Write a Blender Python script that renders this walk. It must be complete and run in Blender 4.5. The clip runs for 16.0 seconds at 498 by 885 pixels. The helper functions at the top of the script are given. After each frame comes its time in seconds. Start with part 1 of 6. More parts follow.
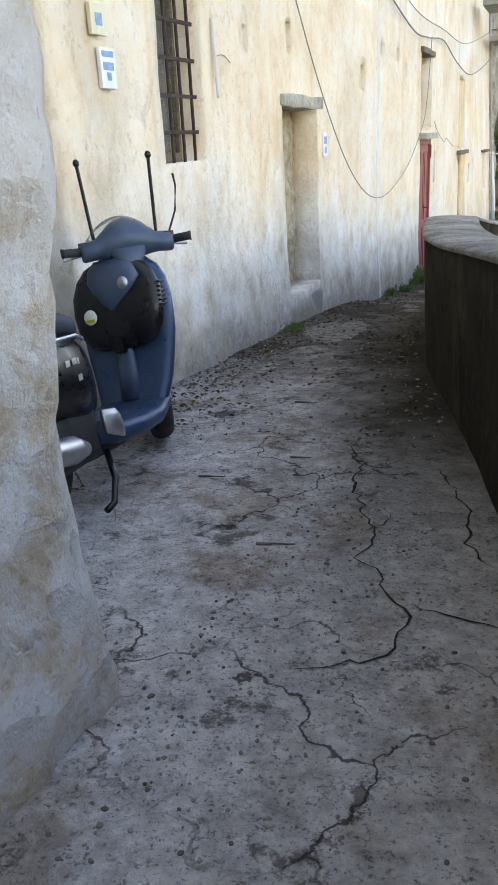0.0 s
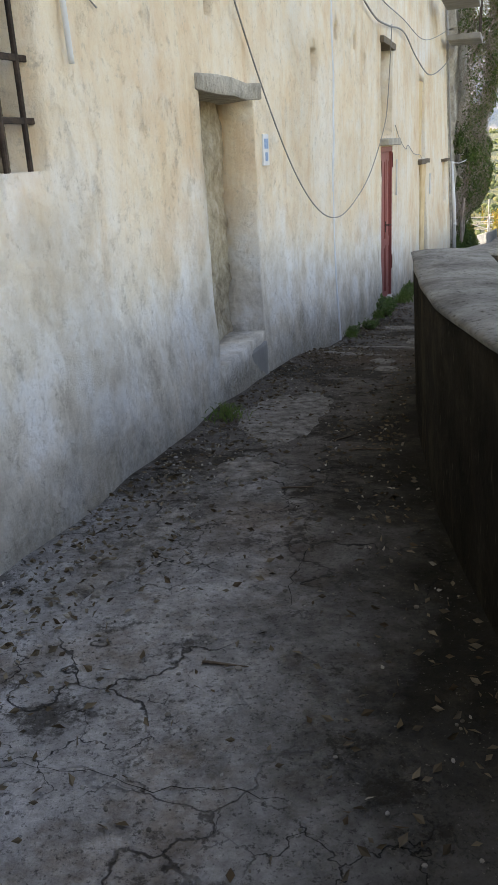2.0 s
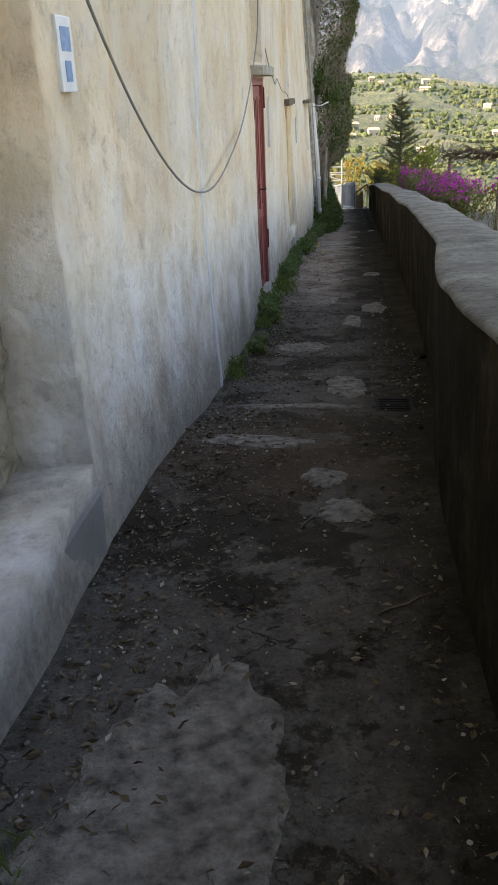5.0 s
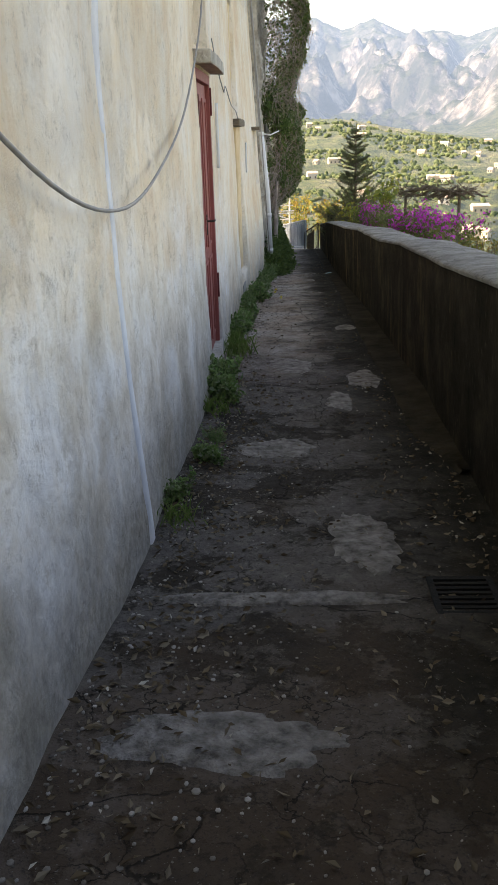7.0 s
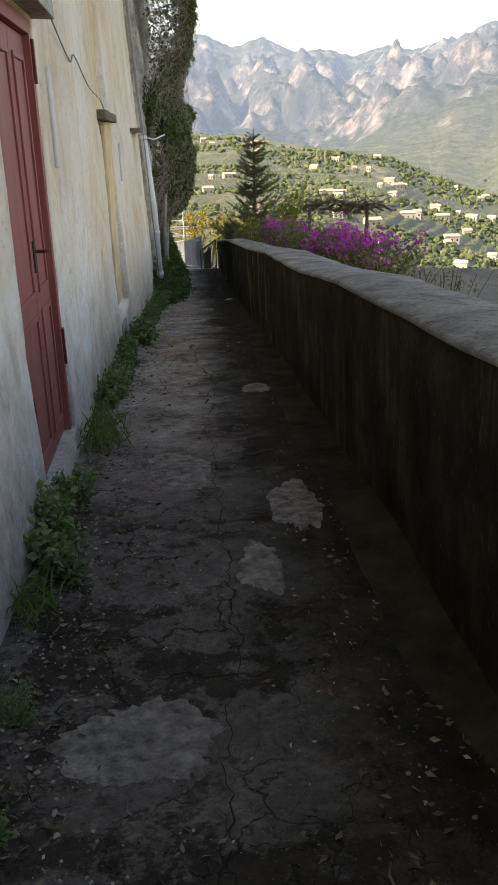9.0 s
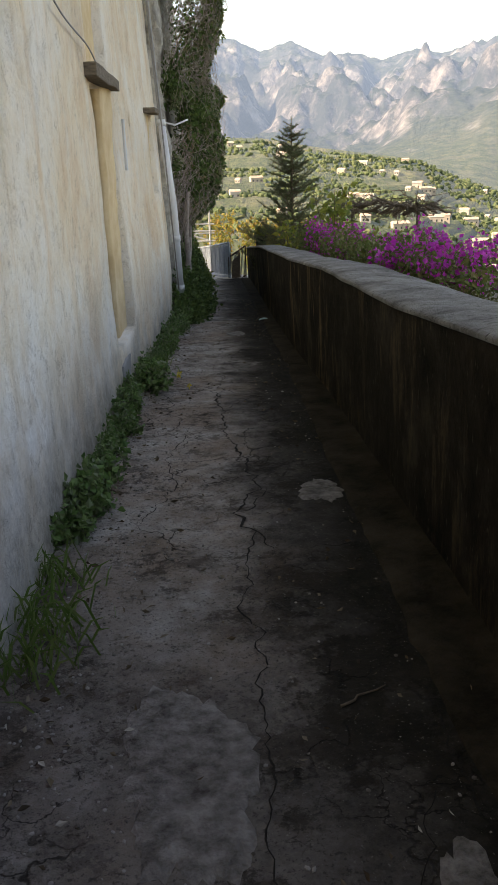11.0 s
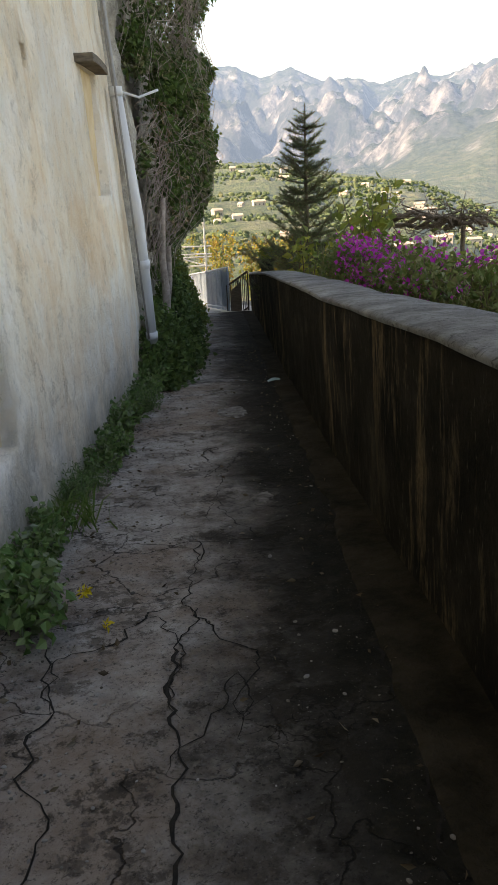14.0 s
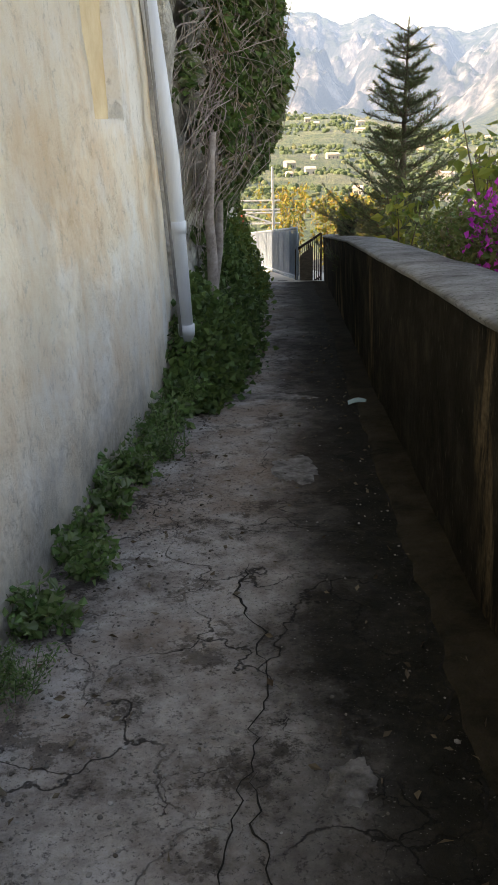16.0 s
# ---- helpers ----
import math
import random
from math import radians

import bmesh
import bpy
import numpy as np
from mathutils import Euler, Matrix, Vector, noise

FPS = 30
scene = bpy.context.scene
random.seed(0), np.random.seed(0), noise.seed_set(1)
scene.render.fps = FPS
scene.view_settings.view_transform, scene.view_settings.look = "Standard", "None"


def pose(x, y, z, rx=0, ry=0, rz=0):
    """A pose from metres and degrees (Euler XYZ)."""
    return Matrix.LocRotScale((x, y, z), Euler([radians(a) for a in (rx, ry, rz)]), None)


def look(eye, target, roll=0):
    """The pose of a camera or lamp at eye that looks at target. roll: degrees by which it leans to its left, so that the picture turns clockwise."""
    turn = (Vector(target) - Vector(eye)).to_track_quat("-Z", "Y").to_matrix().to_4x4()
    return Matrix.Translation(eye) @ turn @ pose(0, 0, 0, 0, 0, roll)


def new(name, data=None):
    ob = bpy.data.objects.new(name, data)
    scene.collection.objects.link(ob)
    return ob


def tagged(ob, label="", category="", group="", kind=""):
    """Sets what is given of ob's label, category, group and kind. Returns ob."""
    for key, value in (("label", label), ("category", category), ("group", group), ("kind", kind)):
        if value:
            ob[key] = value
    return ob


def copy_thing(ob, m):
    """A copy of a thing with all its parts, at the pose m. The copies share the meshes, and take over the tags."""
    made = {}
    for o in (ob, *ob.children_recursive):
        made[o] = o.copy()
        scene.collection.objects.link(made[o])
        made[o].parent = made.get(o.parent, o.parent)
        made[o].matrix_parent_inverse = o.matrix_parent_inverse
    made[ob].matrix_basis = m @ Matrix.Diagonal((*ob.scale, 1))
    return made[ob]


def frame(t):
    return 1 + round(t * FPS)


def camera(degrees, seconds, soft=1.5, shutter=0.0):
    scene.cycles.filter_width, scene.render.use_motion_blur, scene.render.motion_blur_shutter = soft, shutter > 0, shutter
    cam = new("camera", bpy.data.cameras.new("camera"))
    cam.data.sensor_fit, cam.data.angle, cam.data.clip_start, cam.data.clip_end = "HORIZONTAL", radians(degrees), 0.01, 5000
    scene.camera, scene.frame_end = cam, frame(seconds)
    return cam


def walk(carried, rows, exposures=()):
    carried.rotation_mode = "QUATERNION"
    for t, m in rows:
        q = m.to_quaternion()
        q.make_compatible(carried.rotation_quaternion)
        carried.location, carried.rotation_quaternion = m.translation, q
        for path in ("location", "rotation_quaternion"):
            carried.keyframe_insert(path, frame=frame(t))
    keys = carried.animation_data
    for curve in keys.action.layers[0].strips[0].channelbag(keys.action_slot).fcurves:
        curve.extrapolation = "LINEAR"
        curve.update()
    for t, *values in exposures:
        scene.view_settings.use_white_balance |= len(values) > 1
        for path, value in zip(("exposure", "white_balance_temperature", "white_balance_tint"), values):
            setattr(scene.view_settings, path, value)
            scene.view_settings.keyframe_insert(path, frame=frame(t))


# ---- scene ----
cam = camera(34.6, 16.0)
PATH = [
    (0, (0.039, 0.212, 1.511), (0.04, 2.086, 0.813), -3.1),
    (0.5, (0.137, 0.896, 1.482), (0.126, 2.791, 0.844), -4.2),
    (1, (0.208, 1.595, 1.496), (0.141, 3.486, 0.847), -3.4),
    (1.5, (0.288, 2.153, 1.453), (0.357, 4.024, 0.75), -3.4),
    (2, (0.386, 2.816, 1.444), (0.499, 4.693, 0.764), -3.3),
    (2.5, (0.418, 3.553, 1.415), (0.584, 5.418, 0.713), -2.7),
    (3, (0.472, 4.257, 1.418), (0.553, 6.133, 0.73), -1.7),
    (3.5, (0.576, 4.904, 1.397), (0.947, 6.71, 0.622), -2.3),
    (6, (1.169, 8.042, 1.123), (1.729, 9.78, 0.308), -3.0),
    (6.5, (1.376, 8.698, 0.95), (2.235, 10.351, 0.222), -0.6),
    (7, (1.544, 9.283, 0.95), (2.156, 11.042, 0.221), -1.8),
    (7.5, (1.866, 9.994, 0.889), (2.678, 11.609, 0.033), -0.7),
    (8, (2.176, 10.668, 0.813), (2.954, 12.29, -0.061), -1.4),
    (8.5, (2.433, 11.227, 0.788), (3.274, 12.848, -0.027), -1.5),
    (9, (2.738, 11.854, 0.733), (3.571, 13.53, 0.029), -1.4),
    (11.5, (4.206, 15.215, 0.39), (4.956, 16.931, -0.312), -2.2),
    (12, (4.598, 15.944, 0.291), (5.289, 17.658, -0.474), -3.3),
    (12.5, (4.841, 16.599, 0.202), (5.558, 18.318, -0.527), -4.0),
    (13, (5.153, 17.18, 0.163), (6.051, 18.851, -0.47), -3.1),
    (13.5, (5.396, 17.854, 0.089), (6.277, 19.579, -0.412), -3.0),
    (14, (5.698, 18.461, 0.022), (6.473, 20.189, -0.62), -2.5),
    (14.5, (6.009, 19.137, -0.08), (6.61, 20.909, -0.785), -5.1),
    (15, (6.315, 19.782, -0.148), (6.942, 21.523, -0.908), -2.6),
    (15.5, (6.531, 20.314, -0.147), (7.142, 22.09, -0.836), -2.6),
    (16, (6.783, 21.019, -0.185), (7.403, 22.771, -0.924), -1.3),
]
walk(cam, [(t, look(eye, target, roll)) for t, eye, target, roll in PATH],
     [(0.0, 2.5, 9000, 19), (0.5, 2.0, 9000, 19), (1.0, 2.55, 9000, 19), (1.5, 1.95, 9200, 19), (2.5, 1.9, 9200, 19), (3.0, 2.45, 9200, 19), (3.5, 2.05, 9200, 19),
      (6.0, 1.75, 9200, 19), (7.5, 2.0, 9200, 19), (8.0, 2.2, 9200, 19), (9.0, 1.45, 9200, 19), (11.5, 1.4, 9200, 19), (12.5, 1.65, 9200, 19), (13.5, 1.1, 9000, 17),
      (14.5, 1.95, 9200, 19), (16.0, 1.85, 9200, 19)])

# ---- light: clear sky, sun behind the building ----
SUN_EL, SUN_AZ = radians(34), radians(-78)          # azimuth from +y towards +x
world = bpy.data.worlds.new("world")
scene.world = world
world.use_nodes = True
wt = world.node_tree
sky = wt.nodes.new("ShaderNodeTexSky")
sky.sky_type, sky.sun_disc, sky.sun_elevation, sky.sun_rotation = "NISHITA", False, SUN_EL, SUN_AZ
wt.links.new(sky.outputs["Color"], wt.nodes["Background"].inputs["Color"])
wt.nodes["Background"].inputs["Strength"].default_value = 0.15
sun = new("sun", bpy.data.lights.new("sun", "SUN"))
sun.data.energy, sun.data.angle, sun.data.color = 5.0, radians(0.5), (1.0, 0.93, 0.82)
sun_way = Vector((math.sin(SUN_AZ) * math.cos(SUN_EL), math.cos(SUN_AZ) * math.cos(SUN_EL), math.sin(SUN_EL)))
sun.matrix_world = look(sun_way * 60, (0, 0, 0))

# ---- materials ----
def lin(c):
    return (*c, 1.0)


class Mat:
    """A small builder of node materials in world coordinates."""
    def __init__(self, name, rough=0.8, metal=0.0, spec=0.3):
        self.m = bpy.data.materials.new(name)
        self.m.use_nodes = True
        self.t = self.m.node_tree
        self.b = self.t.nodes["Principled BSDF"]
        self.b.inputs["Roughness"].default_value, self.b.inputs["Metallic"].default_value = rough, metal
        self.b.inputs["Specular IOR Level"].default_value = spec
        self.geo = self.t.nodes.new("ShaderNodeNewGeometry")

    def link(self, a, b):
        self.t.links.new(a, b)

    def coord(self, scale=(1, 1, 1)):
        m = self.t.nodes.new("ShaderNodeMapping")
        m.inputs["Scale"].default_value = scale
        self.link(self.geo.outputs["Position"], m.inputs["Vector"])
        return m.outputs["Vector"]

    def noise(self, scale, detail=5, stretch=(1, 1, 1), rough=0.6):
        n = self.t.nodes.new("ShaderNodeTexNoise")
        n.inputs["Scale"].default_value, n.inputs["Detail"].default_value, n.inputs["Roughness"].default_value = scale, detail, rough
        self.link(self.coord(stretch), n.inputs["Vector"])
        return n.outputs["Fac"]

    def voronoi(self, scale, feature="F1", stretch=(1, 1, 1)):
        n = self.t.nodes.new("ShaderNodeTexVoronoi")
        n.feature = feature
        n.inputs["Scale"].default_value = scale
        self.link(self.coord(stretch), n.inputs["Vector"])
        return n.outputs["Distance"]

    def hairlines(self, scale, warp, width):
        """Thin wandering lines, 1 on the line and 0 off it."""
        n = self.t.nodes.new("ShaderNodeTexNoise")
        n.inputs["Scale"].default_value, n.inputs["Detail"].default_value = scale * 2.2, 5
        self.link(self.geo.outputs["Position"], n.inputs["Vector"])
        off = self.t.nodes.new("ShaderNodeVectorMath")
        off.operation = "MULTIPLY_ADD"
        off.inputs[1].default_value = (warp, warp, 0)
        self.link(n.outputs["Color"], off.inputs[0])
        self.link(self.geo.outputs["Position"], off.inputs[2])
        v = self.t.nodes.new("ShaderNodeTexVoronoi")
        v.feature = "DISTANCE_TO_EDGE"
        v.voronoi_dimensions = "2D"
        v.inputs["Scale"].default_value = scale
        self.link(off.outputs["Vector"], v.inputs["Vector"])
        return self.ramp(v.outputs["Distance"], [(width * 0.4, 1.0), (width, 0.0)])

    def span(self, value, a, b, lo=0.0, hi=1.0):
        n = self.t.nodes.new("ShaderNodeMapRange")
        for key, v in (("From Min", a), ("From Max", b), ("To Min", lo), ("To Max", hi)):
            n.inputs[key].default_value = v
        self.link(value, n.inputs["Value"])
        return n.outputs[0]

    def ramp(self, fac, stops):
        r = self.t.nodes.new("ShaderNodeValToRGB")
        e = r.color_ramp.elements
        while len(e) < len(stops):
            e.new(0.5)
        for el, (p, c) in zip(e, stops):
            el.position, el.color = p, lin(c) if isinstance(c, tuple) else (c, c, c, 1)
        self.link(fac, r.inputs["Fac"])
        return r.outputs["Color"]

    def mix(self, fac, a, b, mode="MIX"):
        n = self.t.nodes.new("ShaderNodeMix")
        n.data_type, n.blend_type = "RGBA", mode
        for sock, v in ((n.inputs[0], fac), (n.inputs[6], a), (n.inputs[7], b)):
            if isinstance(v, (int, float)):
                sock.default_value = v
            elif isinstance(v, tuple):
                sock.default_value = lin(v)
            else:
                self.link(v, sock)
        return n.outputs[2]

    def math(self, op, a, b=0.0):
        n = self.t.nodes.new("ShaderNodeMath")
        n.operation = op
        for sock, v in zip(n.inputs, (a, b)):
            if isinstance(v, (int, float)):
                sock.default_value = v
            else:
                self.link(v, sock)
        return n.outputs[0]

    def dot(self, vec):
        n = self.t.nodes.new("ShaderNodeVectorMath")
        n.operation = "DOT_PRODUCT"
        n.inputs[1].default_value = vec
        self.link(self.geo.outputs["Position"], n.inputs[0])
        return n.outputs["Value"]

    def random(self):
        return self.t.nodes.new("ShaderNodeObjectInfo").outputs["Random"]

    def island(self):
        return self.geo.outputs["Random Per Island"]

    def color(self, c):
        if isinstance(c, tuple):
            self.b.inputs["Base Color"].default_value = lin(c)
        else:
            self.link(c, self.b.inputs["Base Color"])
        return self

    def bump(self, h, strength=0.4, dist=0.02):
        n = self.t.nodes.new("ShaderNodeBump")
        n.inputs["Strength"].default_value, n.inputs["Distance"].default_value = strength, dist
        self.link(h, n.inputs["Height"])
        self.link(n.outputs["Normal"], self.b.inputs["Normal"])
        return self


# height above the sloping alley, as a linear function of place
RISE = (0.0365, 0.0904, 1.0)


def plaster(name, dirt=1.0):
    m = Mat(name, 0.92, spec=0.15)
    h = m.math("SUBTRACT", m.dot(RISE), 0.4)
    big, mid, fine = m.noise(0.55, 5), m.noise(2.6, 7, rough=0.68), m.noise(26, 6, rough=0.7)
    streak = m.noise(1.5, 6, (2.6, 2.6, 0.16), 0.7)
    cream = m.ramp(m.noise(0.7, 8, rough=0.72), [(0.34, (0.76, 0.56, 0.37)), (0.49, (0.84, 0.71, 0.54)), (0.64, (0.87, 0.80, 0.70))])
    ochre = m.mix(m.ramp(streak, [(0.52, 0.0), (0.70, 0.7)]), cream, (0.74, 0.53, 0.32))
    base = m.mix(m.ramp(mid, [(0.5, 0.0), (0.68, 0.4)]), ochre, (0.84, 0.83, 0.78))
    white = m.ramp(mid, [(0.30, (0.46, 0.40, 0.33)), (0.43, (0.66, 0.60, 0.52)), (0.53, (0.76, 0.73, 0.69)), (0.64, (0.82, 0.81, 0.80))])
    edge = m.math("ADD", h, m.math("MULTIPLY", m.math("SUBTRACT", m.noise(0.9, 6, rough=0.7), 0.5), 2.4))
    band = m.t.nodes.new("ShaderNodeMapRange")
    band.inputs["From Min"].default_value, band.inputs["From Max"].default_value = 1.75, 0.95
    m.link(edge, band.inputs["Value"])
    fade = m.t.nodes.new("ShaderNodeMapRange")
    fade.inputs["From Min"].default_value, fade.inputs["From Max"].default_value = 17, 22
    fade.inputs["To Min"].default_value, fade.inputs["To Max"].default_value = 0.78, 0.08
    m.link(m.dot((0.3746, 0.9272, 0.0)), fade.inputs["Value"])
    col = m.mix(m.math("MULTIPLY", band.outputs[0], fade.outputs[0]), base, white)
    # damp, mossy foot with a ragged upper line
    foot = m.t.nodes.new("ShaderNodeMapRange")
    foot.inputs["From Min"].default_value, foot.inputs["From Max"].default_value = 0.62, 0.1
    m.link(m.math("ADD", h, m.math("MULTIPLY", m.math("SUBTRACT", m.noise(1.7, 7, rough=0.75), 0.5), 1.5)), foot.inputs["Value"])
    col = m.mix(m.math("MULTIPLY", foot.outputs[0], 0.75 * dirt), col, m.ramp(fine, [(0.35, (0.13, 0.12, 0.10)), (0.65, (0.36, 0.33, 0.28))]))
    # flaked spots
    pits = m.ramp(m.noise(5.5, 8, rough=0.78), [(0.56, 0.0), (0.66, 0.8)])
    rough_zone = m.ramp(m.noise(0.8, 3), [(0.45, 0.0), (0.6, 1.0)])
    col = m.mix(m.math("MULTIPLY", m.math("MULTIPLY", pits, rough_zone), 0.4), col, (0.42, 0.37, 0.30))
    col = m.mix(m.ramp(m.noise(14, 8, rough=0.8), [(0.36, 0.5), (0.45, 0.0)]), col, (0.46, 0.39, 0.30))
    m.color(col)
    relief = m.math("ADD", m.math("MULTIPLY", fine, 0.5), m.math("ADD", m.noise(7, 6), m.math("MULTIPLY", pits, -0.6)))
    pebbly = m.math("MULTIPLY", m.ramp(m.noise(0.75, 5, rough=0.6), [(0.50, 0.0), (0.56, 1.0)]), m.noise(17, 7, rough=0.8))
    relief = m.math("ADD", relief, m.math("MULTIPLY", pebbly, 1.6))
    m.bump(relief, 0.6, 0.028)
    return m.m


def simple(name, a, b, scale=8, rough=0.8, metal=0.0, bump=0.3, dist=0.01, stretch=(1, 1, 1), spec=0.3):
    m = Mat(name, rough, metal, spec)
    n = m.noise(scale, 6, stretch, 0.65)
    m.color(m.ramp(n, [(0.32, a), (0.68, b)]))
    if bump:
        m.bump(m.noise(scale * 4, 5, stretch), bump, dist)
    return m.m


def concrete_ground():
    m = Mat("alley_concrete", 0.9, spec=0.12)
    big, mid, fine = m.noise(0.5, 4), m.noise(2.3, 7, rough=0.7), m.noise(38, 5, rough=0.75)
    grain = m.noise(11, 8, rough=0.8)
    along, across = m.dot((0.3746, 0.9272, 0.0)), m.dot((0.9272, -0.3746, 0.0))
    wobble = m.math("SUBTRACT", m.noise(1.3, 8, rough=0.72), 0.5)
    # old dark screed with flaked paler skin
    skin = m.ramp(m.noise(1.25, 9, rough=0.66), [(0.485, 0.0), (0.51, 1.0)])
    flake = m.ramp(m.noise(4.2, 9, rough=0.74), [(0.53, 0.0), (0.56, 1.0)])
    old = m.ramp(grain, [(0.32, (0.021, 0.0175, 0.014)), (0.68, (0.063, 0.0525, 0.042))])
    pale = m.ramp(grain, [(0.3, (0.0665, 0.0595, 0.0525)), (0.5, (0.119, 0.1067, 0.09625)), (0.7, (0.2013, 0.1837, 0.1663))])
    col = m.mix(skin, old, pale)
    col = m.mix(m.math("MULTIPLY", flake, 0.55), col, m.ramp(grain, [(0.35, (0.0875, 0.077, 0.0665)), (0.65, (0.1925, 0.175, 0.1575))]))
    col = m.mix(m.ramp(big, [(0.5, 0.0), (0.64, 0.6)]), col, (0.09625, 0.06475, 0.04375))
    # rough gravelly stretch with paler aggregate at the start of the alley
    start = m.span(m.math("ADD", along, m.math("MULTIPLY", m.math("SUBTRACT", mid, 0.5), 6.0)), 6.6, 3.2)
    gravel = m.ramp(grain, [(0.3, (0.3, 0.285, 0.2776)), (0.5, (0.555, 0.54, 0.5324)), (0.7, (0.84, 0.825, 0.825))])
    gravel = m.mix(m.ramp(m.noise(1.9, 7, rough=0.7), [(0.52, 0.0), (0.62, 0.7)]), gravel, m.ramp(grain, [(0.35, (0.195, 0.1424, 0.105)), (0.65, (0.45, 0.36, 0.285))]))
    col = m.mix(m.math("MULTIPLY", start, 0.9), col, gravel)
    # worn tread further down, wider towards the end, paler for the light on that side
    ragged = m.math("ADD", across, m.math("MULTIPLY", wobble, 1.1))
    wide = m.math("SUBTRACT", ragged, m.span(along, 20.5, 24.5, 0.0, 0.22))
    dry = m.span(wide, -1.5, -1.95)
    later = m.span(m.math("ADD", along, m.math("MULTIPLY", m.math("SUBTRACT", mid, 0.5), 4.0)), 15.5, 19.0)
    tread = m.ramp(m.noise(3.5, 9, rough=0.74), [(0.34, (0.1621, 0.1309, 0.1097)), (0.47, (0.3616, 0.3179, 0.2805)), (0.56, (0.4739, 0.4302, 0.3866)), (0.68, (0.5861, 0.5487, 0.5113))])
    tread = m.mix(m.ramp(m.noise(0.9, 6, rough=0.65), [(0.48, 0.0), (0.6, 0.6)]), tread, (0.2993, 0.2057, 0.1434))
    tread = m.mix(m.ramp(m.noise(2.6, 9, rough=0.78), [(0.55, 0.0), (0.585, 0.75)]), tread, (0.1184, 0.09348, 0.07482))
    col = m.mix(m.math("MULTIPLY", m.math("MULTIPLY", dry, later), 0.9), col, tread)
    # parapet side: the shade there is put into the colour, with a ragged edge
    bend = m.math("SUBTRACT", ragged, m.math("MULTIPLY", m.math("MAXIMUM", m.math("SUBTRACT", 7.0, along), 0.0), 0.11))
    shade_tone = m.ramp(m.noise(6, 8, rough=0.75), [(0.35, (0.0085, 0.00765, 0.0051)), (0.55, (0.0204, 0.01785, 0.0119)), (0.70, (0.0544, 0.0459, 0.0323))])
    col = m.mix(m.math("MULTIPLY", m.span(bend, -1.8, -1.15, 0.0, 0.97), m.span(along, 2.0, 4.6, 0.25, 1.0)), col, shade_tone)
    # fine crazing in some places only
    lines = m.math("MULTIPLY", m.hairlines(1.9, 0.55, 0.016), m.ramp(m.noise(0.8, 3), [(0.46, 0.0), (0.54, 1.0)]))
    web = m.math("MULTIPLY", m.hairlines(5.5, 0.2, 0.02), m.ramp(m.noise(1.4, 4), [(0.54, 0.0), (0.60, 1.0)]))
    lines = m.math("MAXIMUM", lines, web)
    col = m.mix(m.math("MULTIPLY", lines, 0.8), col, (0.014, 0.012, 0.009))
    specks = m.ramp(m.noise(60, 3, rough=0.8), [(0.36, 1.0), (0.44, 0.0)])
    col = m.mix(m.math("MULTIPLY", specks, 0.6), col, (0.025, 0.022, 0.02))
    grit = m.ramp(m.noise(85, 2), [(0.67, 0.0), (0.72, 0.7)])
    col = m.mix(grit, col, (0.22, 0.21, 0.19))
    dark = m.ramp(m.noise(3.4, 9, rough=0.8), [(0.56, 0.0), (0.61, 0.7)])
    col = m.mix(dark, col, (0.03, 0.025, 0.018))
    m.color(col)
    relief = m.math("ADD", m.math("MULTIPLY", fine, 0.7), m.math("ADD", grain, m.math("MULTIPLY", m.math("ADD", skin, flake), 0.3)))
    m.bump(m.math("SUBTRACT", relief, m.math("MULTIPLY", lines, 0.9)), 0.75, 0.022)
    return m.m


def parapet_mat():
    m = Mat("shaded_cement_render", 0.95, spec=0.06)
    mid, fine = m.noise(2.0, 8, rough=0.72), m.noise(30, 6, rough=0.75)
    along = m.dot((0.3746, 0.9272, 0.0))
    # near-black base carries the shade of the alley face; the ochre is staining
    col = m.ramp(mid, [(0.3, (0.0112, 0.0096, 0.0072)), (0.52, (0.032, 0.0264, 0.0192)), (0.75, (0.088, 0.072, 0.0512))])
    late = m.span(along, 17.5, 24.0, 0.25, 1.0)
    drip = m.math("MULTIPLY", m.ramp(m.noise(1.3, 9, (2.3, 2.3, 0.5), 0.78), [(0.52, 0.0), (0.60, 0.85)]), m.ramp(m.noise(0.4, 3), [(0.40, 0.0), (0.52, 1.0)]))
    col = m.mix(m.math("MULTIPLY", drip, late), col, m.ramp(fine, [(0.35, (0.15, 0.10, 0.055)), (0.65, (0.30, 0.22, 0.13))]))
    col = m.mix(m.ramp(m.noise(22, 5, (2, 2, 0.7)), [(0.62, 0.0), (0.69, 0.6)]), col, (0.13, 0.115, 0.085))
    m.color(col)
    m.bump(m.math("ADD", fine, m.math("ADD", mid, m.noise(9, 6, rough=0.75))), 0.9, 0.03)
    return m.m


M_PLASTER = plaster("old_lime_plaster")
M_GROUND = concrete_ground()
M_PARAPET = parapet_mat()
M_COPING = Mat("weathered_coping", 0.95, spec=0.1)
M_COPING.color(M_COPING.mix(M_COPING.ramp(M_COPING.noise(34, 6, rough=0.8), [(0.36, 0.8), (0.47, 0.0)]), M_COPING.ramp(M_COPING.noise(3.2, 8, rough=0.75), [(0.32, (0.16, 0.15, 0.135)), (0.5, (0.34, 0.325, 0.30)), (0.68, (0.52, 0.50, 0.465))]), (0.06, 0.055, 0.045)))
M_COPING.bump(M_COPING.math("ADD", M_COPING.noise(30, 7, rough=0.8), M_COPING.noise(7, 6)), 1.0, 0.03)
M_COPING = M_COPING.m
M_STONE = simple("bare_rubble", (0.28, 0.25, 0.21), (0.62, 0.58, 0.50), 5, 0.95, bump=0.9, dist=0.05)
